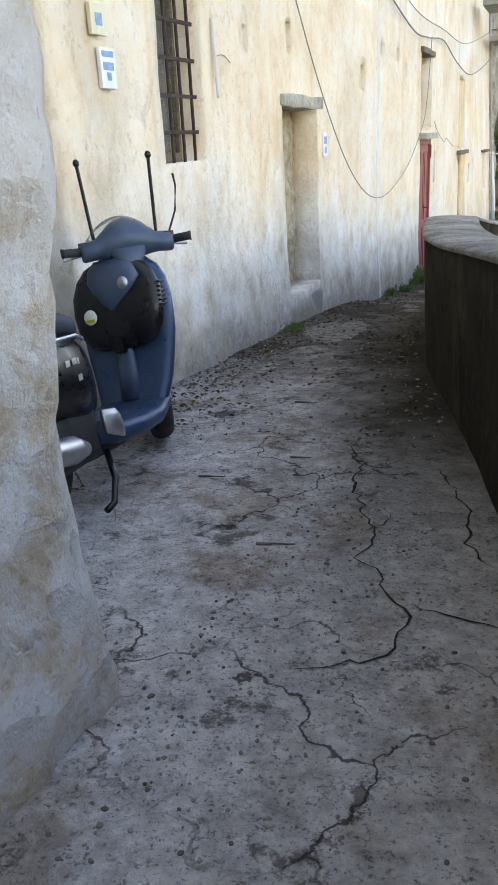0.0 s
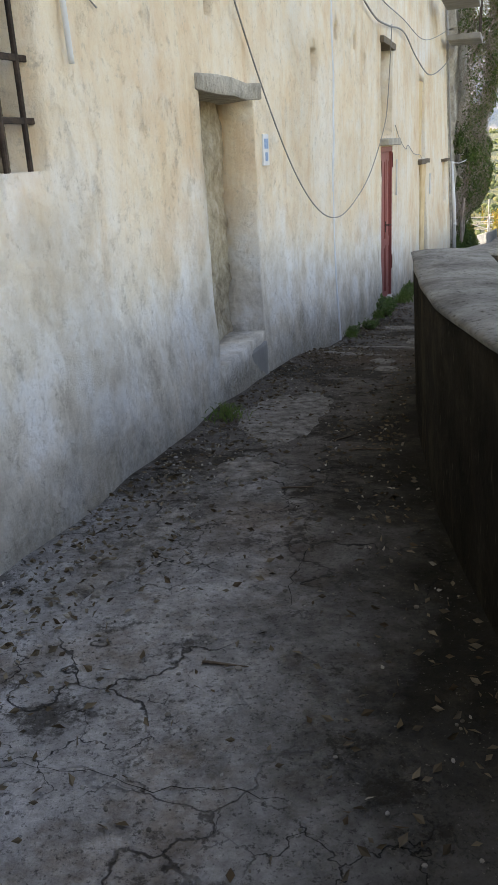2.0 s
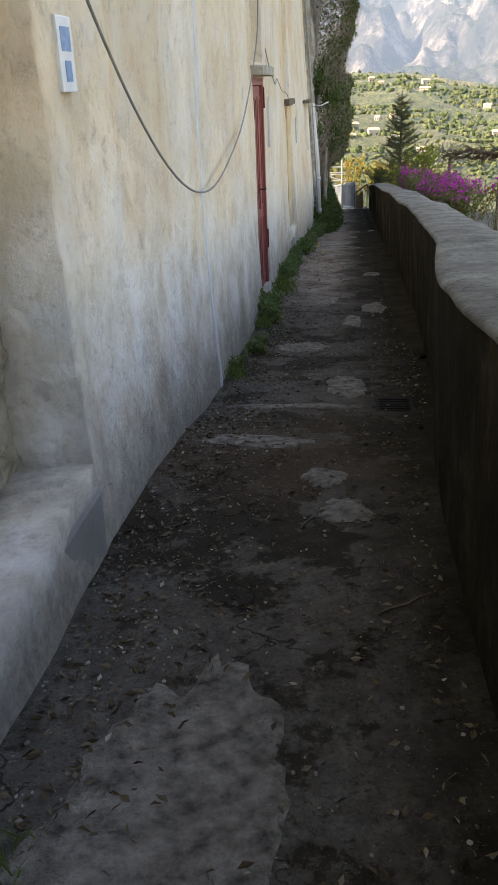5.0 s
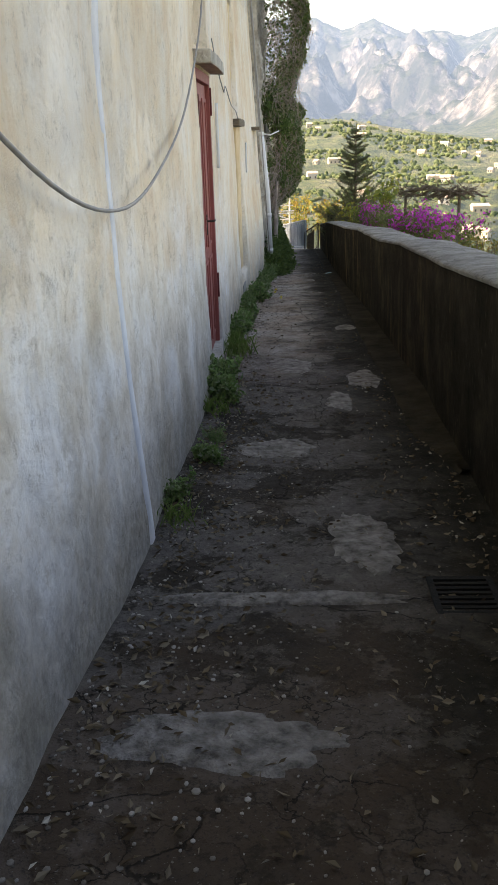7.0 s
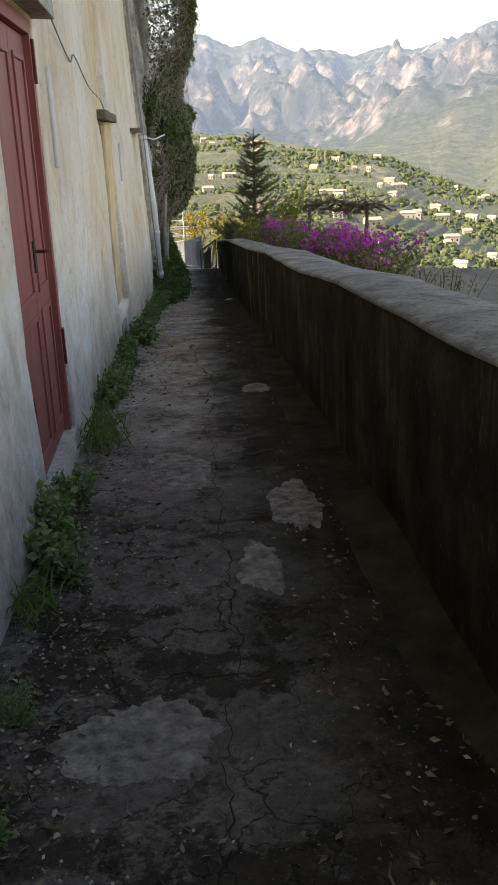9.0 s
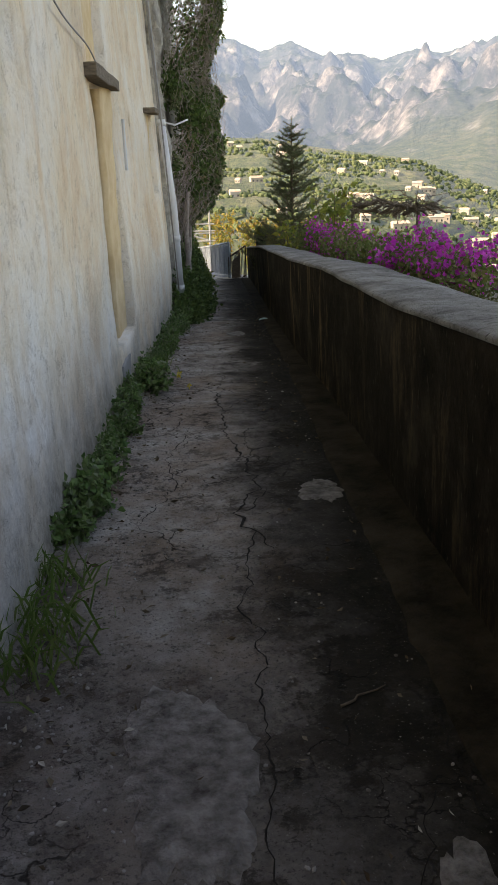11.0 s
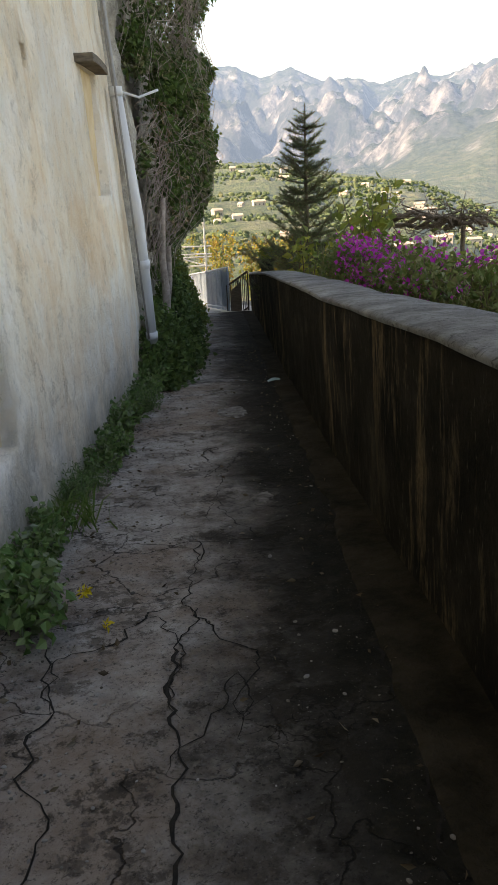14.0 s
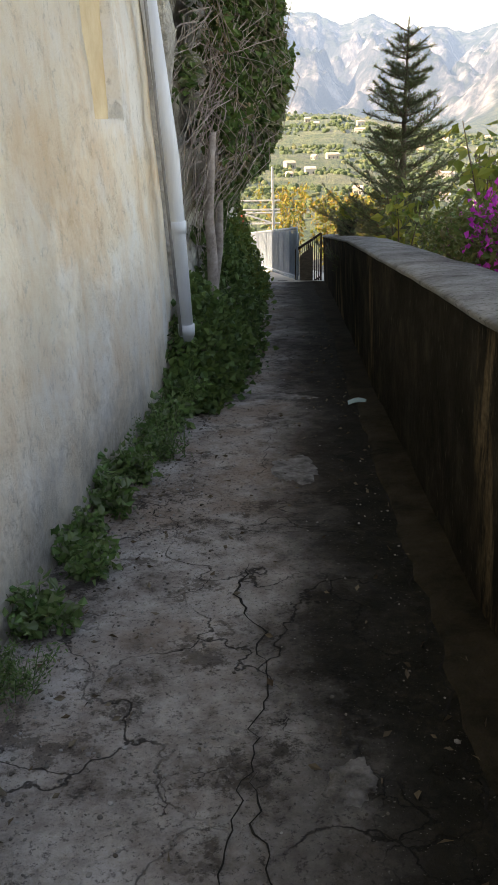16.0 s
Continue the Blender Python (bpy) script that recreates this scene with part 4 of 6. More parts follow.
def creeper():
    th = thing("hanging_creeper")
    green, lite, brown, sage = [], [], [], []
    for _ in range(76000):
        s = RNG.uniform(29.2, 31.2) if RNG.random() < 0.6 else RNG.uniform(29.2, 34.6)
        z = RNG.uniform(-1.2, 1.5) if RNG.random() < 0.5 else RNG.uniform(1.0, 8.5)
        edge = face_n(s, z)
        n = edge + 0.05 - abs(RNG.normal()) * 0.13
        u = (edge + 2.42) / 1.0
        clump = nz(s, 1, z, 1.1) + 0.5 * nz(s, 8, z, 3.2)
        if u < 0.3 and clump < 0.16:
            continue
        if z > 1.25 and u < 0.85 and clump < 0.05 and RNG.random() < 0.8:
            continue
        if z <= 1.25 and clump + 0.9 * (u - 0.4) < -0.2 and RNG.random() < 0.7:
            if -0.7 < z < 1.0 and RNG.random() < 0.45:
                brown.append(P(s, n, z))
            continue
        (sage if nz(s, 5, z, 1.3) > -0.08 and u < 0.9 and RNG.random() < 0.7 else lite if u > 0.75 and RNG.random() < 0.45 else green).append(P(s, n, z))
    for _ in range(5000):
        s, z = RNG.uniform(32.5, 34.6), RNG.uniform(-1.0, 8.5)
        (green if RNG.random() < 0.7 else lite).append(P(s, RNG.uniform(-2.45, face_n(s, z)), z))
    leaf_part("ivy_leaves", th, green, 0.085, M_IVY, label="dark green ivy leaves", spread=0.7, aim=np.tile((0.3, -0.3, -0.6), (len(green), 1)), aspect=0.8)
    leaf_part("tip_leaves", th, lite, 0.075, M_IVYLIGHT, label="lighter green outer leaves", spread=0.7, aim=np.tile((0.3, -0.3, -0.7), (len(lite), 1)), aspect=0.7)
    leaf_part("sage_leaves", th, sage, 0.075, M_OLIVE, label="grey-green shrubby leaves", spread=0.9, aspect=0.45)
    leaf_part("dry_leaves", th, brown, 0.07, M_HAY, label="dry brown leaves", aspect=0.4)
    bm = bmesh.new()
    for k in range(2600):
        s, z = RNG.uniform(29.4, 31.6) if k % 3 else RNG.uniform(29.4, 34.2), RNG.uniform(1.4, 8)
        if k % 9 == 0:
            s, z = RNG.uniform(29.3, 30.4), RNG.uniform(-0.5, 0.9)
        pts, out = [], RNG.uniform(-0.08, 0.08)
        ds, dz = RNG.normal() * 0.1, -RNG.uniform(0.02, 0.22)
        for _ in range(6):
            pts.append(P(s, face_n(s, z) + out, z))
            s, z, out = s + ds + RNG.normal() * 0.05, z + dz, out + RNG.normal() * 0.035
        tube(bm, pts, [0.0055, 0.005, 0.0045, 0.004, 0.003, 0.002], 3, False)
    tagged(part("dry_tangle", bm, M_DRYTWIG, th, "tangle of dry grey-brown hanging twigs"), kind="stuff")
    for s0, n0 in ((29.5, -2.32), (30.2, -2.3)):
        pts = [P(s0 + 0.15 * nz(k, s0, 0, 0.7), n0 + 0.12 * k * 0.25 + 0.08 * nz(s0, k, 4, 0.8), -2.4 + 0.36 * k) for k in range(7)]
        part("stem", tube(bmesh.new(), pts, [0.07, 0.06, 0.055, 0.05, 0.045, 0.04, 0.03], 8), M_DRYTWIG, th, "thick pale woody stem", True)
    return tagged(th, "mass of ivy and dry creeper hanging down a stone wall", "creeper")


M_DRYTWIG = simple("dry_grey_twigs", (0.216, 0.1688, 0.1418), (0.459, 0.3847, 0.3375), 15, 0.9, bump=0.4)
creeper()


def ivy_bank():
    th = thing("ivy_bank")
    pts, lite = [], []
    for _ in range(14000):
        s = RNG.uniform(27.6, 36.6)
        top = float(np.interp(s, (27.6, 28.6, 31, 36.6), (0.35, 0.85, 1.5, 1.5))) * (0.75 + 0.5 * nz(s, 0, 3, 1.2))
        h = RNG.uniform(0, 1) ** 0.8
        n = -2.42 + float(np.interp(s, (27.6, 29, 36.6), (0.28, 0.55, 0.55))) * (1.05 - h) + 0.08 * nz(s, h * 2, 1, 3) + RNG.normal() * 0.05
        (lite if s > 33.0 and RNG.random() < 0.6 else pts).append(P(s, n, G(s) + h * max(0.2, top)))
    leaf_part("leaves", th, pts, 0.07, M_IVY, label="dark green ivy leaves", aim=np.tile((0.5, -0.2, 0.3), (len(pts), 1)), aspect=0.85)
    leaf_part("light_leaves", th, lite, 0.07, M_IVYLIGHT, label="lighter green leaves", aim=np.tile((0.5, -0.2, 0.3), (len(lite), 1)), aspect=0.8)
    return tagged(th, "low bank of dark green ivy along the foot of the wall", "ivy")


ivy_bank()


# ---- weeds along the foot of the house wall ----
def weed(kind, seed):
    th = thing("weed")
    bm = bmesh.new()
    pts, aims = [], []
    r = random.Random(seed)
    count = 26 if kind == "leafy" else 46
    if kind == "grass":
        for _ in range(count * 2):
            a, l, lean = r.uniform(0, math.tau), r.uniform(0.12, 0.34), r.uniform(0.1, 0.8)
            p = Vector((0.1 * r.gauss(0, 1), 0.14 * r.gauss(0, 1), 0))
            d = Vector((math.cos(a) * lean, math.sin(a) * lean, 1)).normalized()
            w = d.cross(Vector((math.sin(a), -math.cos(a), 0.3))).normalized() * 0.006
            q = p + d * l * 0.6
            t = q + (d * 0.5 + Vector((math.cos(a), math.sin(a), -0.2)) * lean) * l * 0.4
            v = [bm.verts.new(x) for x in (p - w, p + w, q + w, q - w, t)]
            bm.faces.new(v[:4])
            bm.faces.new((v[3], v[2], v[4]))
        tagged(part("blades", bm, M_GRASS, th), kind="stuff")
        return tagged(th, "tuft of fresh green grass against the wall foot", "weed", "weeds along the wall")
    for _ in range(count):
        a, l, lean = r.uniform(0, math.tau), r.uniform(0.12, 0.38), r.uniform(0.1, 0.7)
        p = Vector((0.07 * r.gauss(0, 1), 0.1 * r.gauss(0, 1), 0))
        line = [p + Vector((math.cos(a) * lean * l * k / 4, math.sin(a) * lean * l * k / 4, l * k / 4 * (1.1 - 0.04 * k))) for k in range(5)]
        tube(bm, line, 0.003, 3, False)
        for q in line[1:]:
            for _ in range(5 if kind == "leafy" else 7):
                pts.append(q + Vector((r.gauss(0, 0.03), r.gauss(0, 0.03), r.gauss(0, 0.025))))
                aims.append((math.cos(a) * 0.8, math.sin(a) * 0.8, 0.2))
    tagged(part("stems", bm, M_WEED, th), kind="stuff")
    leaf_part("leaves", th, pts, 0.075 if kind == "leafy" else 0.04, M_WEED, aim=np.array(aims), aspect=0.7 if kind == "leafy" else 0.35)
    return tagged(th, "leafy green weed growing at the wall foot" if kind == "leafy" else "feathery grey-green weed at the wall foot", "weed", "weeds along the wall")


def plant_weeds():
    kinds = [weed("leafy", 1), weed("grass", 2), weed("fine", 3), weed("leafy", 4)]
    used = set()
    r = random.Random(11)
    spots = [(7.55, 1, 0.7), (7.75, 1, 0.5), (12.7, 1, 0.7), (13.0, 0, 0.55), (13.7, 0, 0.6), (14.2, 2, 0.5), (14.9, 1, 0.9), (15.25, 0, 0.95), (15.6, 3, 1.0), (16.1, 3, 0.8), (17.3, 1, 1.1), (17.6, 1, 1.2), (18.0, 1, 1.1), (18.5, 0, 0.9), (18.9, 3, 1.0)]
    s = 19.3
    while s < 23.0:
        spots.append((s, r.choice((0, 3, 1, 0)), r.uniform(0.55, 0.9)))
        s += r.uniform(0.22, 0.36)
    while s < 28.2:
        spots.append((s, r.choice((0, 2, 2, 3, 1)), r.uniform(0.75, 1.2)))
        s += r.uniform(0.26, 0.5)
    for s, k, size in spots:
        n = WALL(s) + 0.09 + r.uniform(0.0, 0.10)
        m = Matrix.Translation(P(s, n, ground_z(s, n) - 0.015)) @ Matrix.Rotation(r.uniform(0, 6.28), 4, "Z") @ Matrix.Scale(size * 0.7, 4)
        if k not in used:
            used.add(k)
            kinds[k].matrix_basis = m
            kinds[k].scale = (size * 0.7,) * 3
        else:
            ob = copy_thing(kinds[k], m)
            ob.scale = (size * 0.7,) * 3


plant_weeds()


def dandelion():
    th = thing("yellow_flowering_weed", P(22.05, -2.42, ground_z(22.05, -2.42)))
    pts = blob_points(700, (0, 0, 0.16), (0.16, 0.34, 0.16), 0.3)
    leaf_part("leaves", th, pts, 0.05, M_WEED, aspect=0.75)
    f = [p + np.array((0.05, 0, 0)) for c in ((0.12, -0.25, 0.22), (0.16, -0.1, 0.15), (0.18, -0.3, 0.10)) for p in blob_points(14, c, (0.015, 0.015, 0.008))]
    leaf_part("flowers", th, f, 0.025, M_YELLOW, label="small yellow flower heads", aspect=0.5)
    return tagged(th, "leafy green weed with small yellow flowers", "weed")


dandelion()


# ---- garden beyond the parapet ----
def conifer():
    base = P(33.45, 0.06, -2.75)
    th = thing("young_spruce", base)
    H = 3.78
    part("trunk", tube(bmesh.new(), [(0.02 * nz(k, 0, 0, 0.5), 0.02 * nz(0, k, 0, 0.5), H * k / 12) for k in range(13)], [0.075 * (1 - k / 12.6) + 0.004 for k in range(13)], 8), M_TWIG, th, "", True)
    r = random.Random(3)
    bm, cs, aims = bmesh.new(), [], []
    h = 0.35
    while h < H - 0.1:
        k = (H - h) / H
        reach = 0.12 + 1.32 * k ** 0.85
        whorl = r.randint(4, 7)
        off = r.uniform(0, 6.28)
        for j in range(whorl):
            a = off + j * math.tau / whorl + r.uniform(-0.2, 0.2)
            L = reach * r.uniform(0.5, 1.15)
            out, r_up, hb = Vector((math.cos(a), math.sin(a), 0)), r.uniform(0.1, 0.65), h + r.uniform(-0.09, 0.09)
            pts = [Vector((0, 0, hb)) + out * L * t + Vector((0.03 * nz(t * 2, a, h), 0.03 * nz(a, t * 2, h), 0)) + Vector((0, 0, L * (0.1 * t + r_up * t * t))) for t in (0, 0.25, 0.5, 0.75, 1.0)]
            tube(bm, pts, [0.012, 0.01, 0.008, 0.006, 0.004], 4, False)
            twigs = [(pts[i].lerp(pts[i + 1], f), (pts[i + 1] - pts[i]).normalized()) for i in range(4) for f in (0.0, 0.33, 0.66)]
            spray = [(pts, None)]
            side = Vector((-math.sin(a), math.cos(a), 0))
            for i, (q, d) in enumerate(twigs[2:]):
                for sg in (-1, 1):
                    l = L * 0.42 * (1.05 - i / len(twigs)) * r.uniform(0.5, 1.3)
                    if l > 0.05 and r.random() < 0.8:
                        e = q + (d * 0.7 + side * sg * r.uniform(0.45, 0.95) + Vector((0, 0, r.uniform(-0.15, 0.5)))).normalized() * l
                        tube(bm, [q, q.lerp(e, 0.5), e], [0.005, 0.004, 0.003], 3, False)
                        spray.append(([q, q.lerp(e, 0.35), q.lerp(e, 0.7), e], None))
            for line, _ in spray:
                for u, v in zip(line, line[1:]):
                    d = (v - u).normalized()
                    for _ in range(max(3, int((v - u).length / 0.006))):
                        cs.append(u.lerp(v, r.random()))
                        aims.append(d * 0.7)
        h += 0.10 + 0.075 * k
    for _ in range(160):
        cs.append(Vector((0, 0, H - r.uniform(0, 0.5))))
        aims.append(Vector((0, 0, 0.9)))
    tagged(part("branches", bm, M_TWIG, th), kind="stuff")
    leaf_part("needles", th, [tuple(c) for c in cs], 0.045, M_NEEDLE, aim=np.array([tuple(a) for a in aims]), spread=0.55, aspect=0.16, fold=0.1)
    return tagged(th, "young green spruce with upswept tips in the garden", "conifer tree")


conifer()


def bougainvillea():
    th = thing("bougainvillea")
    r = random.Random(8)
    bm, leaf, bract = bmesh.new(), [], []
    for _ in range(170):
        s0, n0 = r.uniform(20.8, 30.0), r.uniform(-0.15, 0.4)
        z0 = TOP(s0) - 0.35
        s, n, z = s0, n0, z0
        pts = []
        ds, dn = r.gauss(0, 0.06), r.gauss(-0.01, 0.05)
        flower = (21.2 < s0 < 23.0 and r.random() < 0.8) or (25.3 < s0 < 27.4 and r.random() < 0.75) or r.random() < 0.14
        amount = 0.8 if s0 < 23.9 else 0.5
        top = (0.0 if s0 < 24 else 0.08) + 0.22 * r.random() + (0.10 if 26.5 < s0 else 0)
        for k in range(8):
            pts.append(P(s, n, z))
            for _ in range(17):
                leaf.append(P(s + r.gauss(0, 0.07), n + r.gauss(0, 0.07), z + r.gauss(0, 0.05)))
            if k > 2 and flower and r.random() < amount:
                for _ in range(20):
                    bract.append(P(s + r.gauss(0, 0.075), n + r.gauss(0, 0.075), z + 0.03 + r.gauss(0, 0.06)))
            s, n, z = s + ds + r.gauss(0, 0.03), max(-0.2, n + dn + r.gauss(0, 0.03)), z + (0.35 + top) / 8 * (1.25 - 0.08 * k)
        tube(bm, pts, 0.006, 4, False)
    tagged(part("stems", bm, M_TWIG, th), kind="stuff")
    leaf_part("leaves", th, leaf, 0.055, M_BOUG, aspect=0.6)
    leaf_part("bracts", th, bract, 0.05, M_BRACT, label="magenta papery flowers", aspect=0.8)
    return tagged(th, "magenta bougainvillea in full flower behind the parapet", "flowering shrub")


bougainvillea()


def broadleaf(s, n, z0, h, w, mat, size, label, count=260, cat="shrub"):
    th = thing("leafy_shrub", P(s, n, z0))
    r = random.Random(int(s * 10))
    bm, cs = bmesh.new(), []
    for _ in range(max(6, int(11 * w))):
        a, reach = r.uniform(0, 6.28), r.uniform(0.15, 1.0) * w
        pts = [Vector((math.cos(a) * reach * t ** 1.4 + 0.03 * nz(t * 3, a, 0), math.sin(a) * reach * t ** 1.4, h * t * r.uniform(0.92, 1.0))) for t in (0, 0.25, 0.5, 0.75, 1.0)]
        tube(bm, pts, [0.016, 0.012, 0.01, 0.007, 0.004], 5, False)
        for _ in range(count // 10):
            t = r.random() ** 0.6
            i = min(3, int(t * 4))
            q = pts[i].lerp(pts[i + 1], t * 4 - i)
            cs.append(tuple(q + Vector((r.gauss(0, 0.09), r.gauss(0, 0.09), r.gauss(0, 0.07)))))
    tagged(part("stems", bm, M_TWIG, th), kind="stuff")
    leaf_part("leaves", th, cs, size, mat, aspect=0.62, aim=np.tile((0.0, 0.0, -0.5), (len(cs), 1)))
    return tagged(th, label, cat)


broadleaf(29.6, 0.45, -2.0, 1.85, 0.5, M_BROAD, 0.15, "tall shrub with large yellow-green leaves behind the parapet", 300)
broadleaf(31.0, 0.65, -2.2, 1.75, 0.5, M_BROAD, 0.15, "shrub with large yellowing leaves in the garden", 260)
broadleaf(31.6, -0.15, -2.2, 1.35, 0.45, M_BROAD, 0.13, "yellow-green leafy shrub under the spruce", 240)
broadleaf(27.6, 0.9, -2.1, 1.3, 0.5, M_BROAD, 0.12, "yellow-green leafy shrub in the garden", 220)
for s, n, z0, h, w in ((20.6, 0.95, -2.0, 1.45, 0.6), (18.8, 1.15, -1.8, 1.3, 0.55), (17.2, 1.4, -1.6, 1.1, 0.6), (22.5, 1.6, -2.3, 1.4, 0.7), (15.4, 1.7, -1.6, 1.0, 0.6), (24.6, 1.7, -2.3, 1.3, 0.7)):
    broadleaf(s, n, z0, h, w, M_OLIVE, 0.05, "grey-green olive-like bush on the garden slope", 420)
for s, n, z0, h, w in ((42.0, -0.3, -5.2, 3.4, 1.2), (45.5, 0.6, -6.2, 4.3, 1.5), (40.5, 1.6, -5.0, 2.9, 1.3), (48.5, -1.2, -6.5, 4.6, 1.5), (39.0, 3.0, -5.0, 2.7, 1.5), (37.5, 4.6, -5.0, 2.4, 1.5), (52, 1.6, -8.0, 5.4, 2.0)):
    broadleaf(s, n, z0, h, w, M_AUTUMN, 0.13, "tree with yellow-green autumn leaves below the path", 900, "tree")


def vine():
    th = thing("pergola_vine")
    r = random.Random(21)
    for j in range(7):
        a, b = 1.7 + 0.25 * j, 3.1 + 0.24 * j
        pts = [P(36 + 0.4 * nz(k, j, 0, 0.4), a + (b - a) * k / 12, -1.12 + 0.16 * nz(k, j, 5, 0.45) + 0.16 * math.sin(k / 12 * 3.1) - 0.03 * j) for k in range(13)]
        part("branch", tube(bmesh.new(), pts, [0.05 - 0.002 * k for k in range(13)], 6), M_TWIG, th, "", True)
    bm = bmesh.new()
    for _ in range(150):
        n = r.uniform(1.6, 4.0)
        p = P(36 + r.gauss(0, 0.3), n, -1.05 + r.gauss(0, 0.1))
        tube(bm, [p, p + Vector((r.gauss(0, 0.15), r.gauss(0, 0.15), r.gauss(0, 0.12))), p + Vector((r.gauss(0, 0.3), r.gauss(0, 0.3), r.gauss(0, 0.2)))], [0.014, 0.01, 0.004], 4, False)
    tagged(part("twigs", bm, M_TWIG, th), kind="stuff")
    for n in (1.9, 3.6):
        part("post", tube(bmesh.new(), [P(36, n, -5.5), P(36, n, -1.1)], 0.05, 8), M_WOOD, th)
    return tagged(th, "gnarled bare brown vine over a pergola in the garden", "vine")


vine()


# ---- where the alley drops away: railing, gate, scaffold, pots ----
M_RAIL = simple("blue_grey_paint", (0.22, 0.27, 0.33), (0.32, 0.37, 0.42), 6, 0.6, 0.2, 0.1)
M_GALV = simple("galvanised_tube", (0.40, 0.41, 0.42), (0.58, 0.59, 0.60), 9, 0.45, 0.6, 0.1)
M_PALE = simple("pale_cement_road", (0.42, 0.38, 0.31), (0.56, 0.52, 0.44), 1.5, 0.9, bump=0.4)
rows = [[P(s, -3.0 + (2.55 - 0.10 * max(0, s - 38)) * k / 6, G(s) + 0.012 + 0.01 * nz(s, k, 0)) for k in range(7)] for s in steps(36.6, 50, 0.4)]
tagged(link_mesh("road", sheet(rows), M_PALE, True), "pale sunlit cement path running down past the alley", "road", kind="structure")


def rail_panel(a, b, h, name, label, slats, mat):
    th = new(name)
    a, b = Vector(a), Vector(b)
    part("top_rail", tube(bmesh.new(), [a + Vector((0, 0, h)), b + Vector((0, 0, h))], 0.022, 8), mat, th)
    part("bottom_rail", tube(bmesh.new(), [a + Vector((0, 0, 0.08)), b + Vector((0, 0, 0.08))], 0.016, 8), mat, th)
    for k in range(slats + 1):
        p = a.lerp(b, k / slats)
        part("post" if k % 6 == 0 else "baluster", tube(bmesh.new(), [p - Vector((0, 0, 0.06)), p + Vector((0, 0, h))], 0.018 if k % 6 == 0 else 0.009, 6), mat, th)
    return tagged(th, label, "railing")


rail_panel(P(36.9, -1.28, G(36.9)), P(46.5, -2.45, G(46.5)), 0.95, "metal_railing", "blue-grey metal railing along the descending path", 60, M_RAIL)
bm = bmesh.new()
a, b = P(36.95, -1.25, G(36.9) + 0.08), P(46.5, -2.42, G(46.5) + 0.08)
sheet([[a.lerp(b, k / 20), a.lerp(b, k / 20) + Vector((0, 0, 0.78))] for k in range(21)], bm)
ob = tagged(link_mesh("windbreak_panel", bm, M_RAIL), "blue-grey sheet panel fixed to the railing", "panel")
mod = ob.modifiers.new("thickness", "SOLIDIFY")
mod.thickness = 0.012
rail_panel(P(36.95, -1.3, G(36.9) - 0.3), P(36.75, -0.85, G(36.7)), 0.85, "iron_railing", "rusty brown iron railing beside steps going down", 12, M_DARKIRON)
bm = bmesh.new()
a, b = P(36.85, -1.22, G(36.8) - 0.3), P(36.8, -1.0, G(36.8) - 0.1)
sheet([[a.lerp(b, k / 4), a.lerp(b, k / 4) + Vector((0, 0, 0.75))] for k in range(5)], bm)
ob = tagged(link_mesh("rusty_panel", bm, M_WOOD), "weathered brown board panel on the railing", "panel")
mod = ob.modifiers.new("thickness", "SOLIDIFY")
mod.thickness = 0.015


def scaffold():
    th = new("scaffold")
    legs = [P(42.0, -1.76, -3.4), P(42.0, -2.75, -3.4), P(44.5, -1.76, -3.8), P(44.5, -2.75, -3.8)]
    tops = (-1.12, -1.95, -1.95, -1.95)
    for p, t in zip(legs, tops):
        part("pole", tube(bmesh.new(), [p, Vector((p.x, p.y, t))], 0.028, 8), M_GALV, th)
    for z in (-2.1, -2.42):
        for i, j in ((0, 1), (0, 2), (1, 3), (2, 3)):
            p, q = legs[i].copy(), legs[j].copy()
            p.z = q.z = z
            e = (q - p).normalized() * 0.18
            part("ledger", tube(bmesh.new(), [p - e, q + e], 0.022, 8), M_GALV, th)
    p, q = legs[0].copy(), legs[1].copy()
    p.z, q.z = -2.42, -2.1
    part("brace", tube(bmesh.new(), [p, q], 0.02, 8), M_GALV, th)
    return tagged(th, "grey tubular steel scaffold beside the descending path", "scaffold")


scaffold()
M_REDPLASTIC = simple("red_plastic", (0.5, 0.03, 0.03), (0.6, 0.06, 0.05), 8, 0.5, bump=0)
bm = tube(bmesh.new(), [P(44.2, -2.62, -4.0), P(44.2, -2.62, -2.45)], 0.10, 12)
tagged(link_mesh("barrier_post", bm, M_REDPLASTIC, True), "red plastic barrier post beside the path", "barrier")


def flowerpot():
    p = P(34.4, -0.58, TOP(34.4) - 0.01)
    th = thing("flowerpot", p)
    part("pot", lathe(bmesh.new(), [(0.0, 0.0), (0.11, 0.0), (0.15, 0.22), (0.165, 0.22), (0.165, 0.27), (0.145, 0.27), (0.135, 0.2), (0, 0.2)]), M_POT, th, "dark plastic pot", True)
    leaf_part("leaves", th, blob_points(150, (0, 0, 0.36), (0.2, 0.2, 0.16)), 0.1, M_BROAD, aspect=0.6)
    return tagged(th, "dark flowerpot with a leafy plant on the wall's end", "flowerpot")


M_POT = simple("dark_pot", (0.02, 0.02, 0.02), (0.05, 0.045, 0.04), 8, 0.6, bump=0.1)
flowerpot()


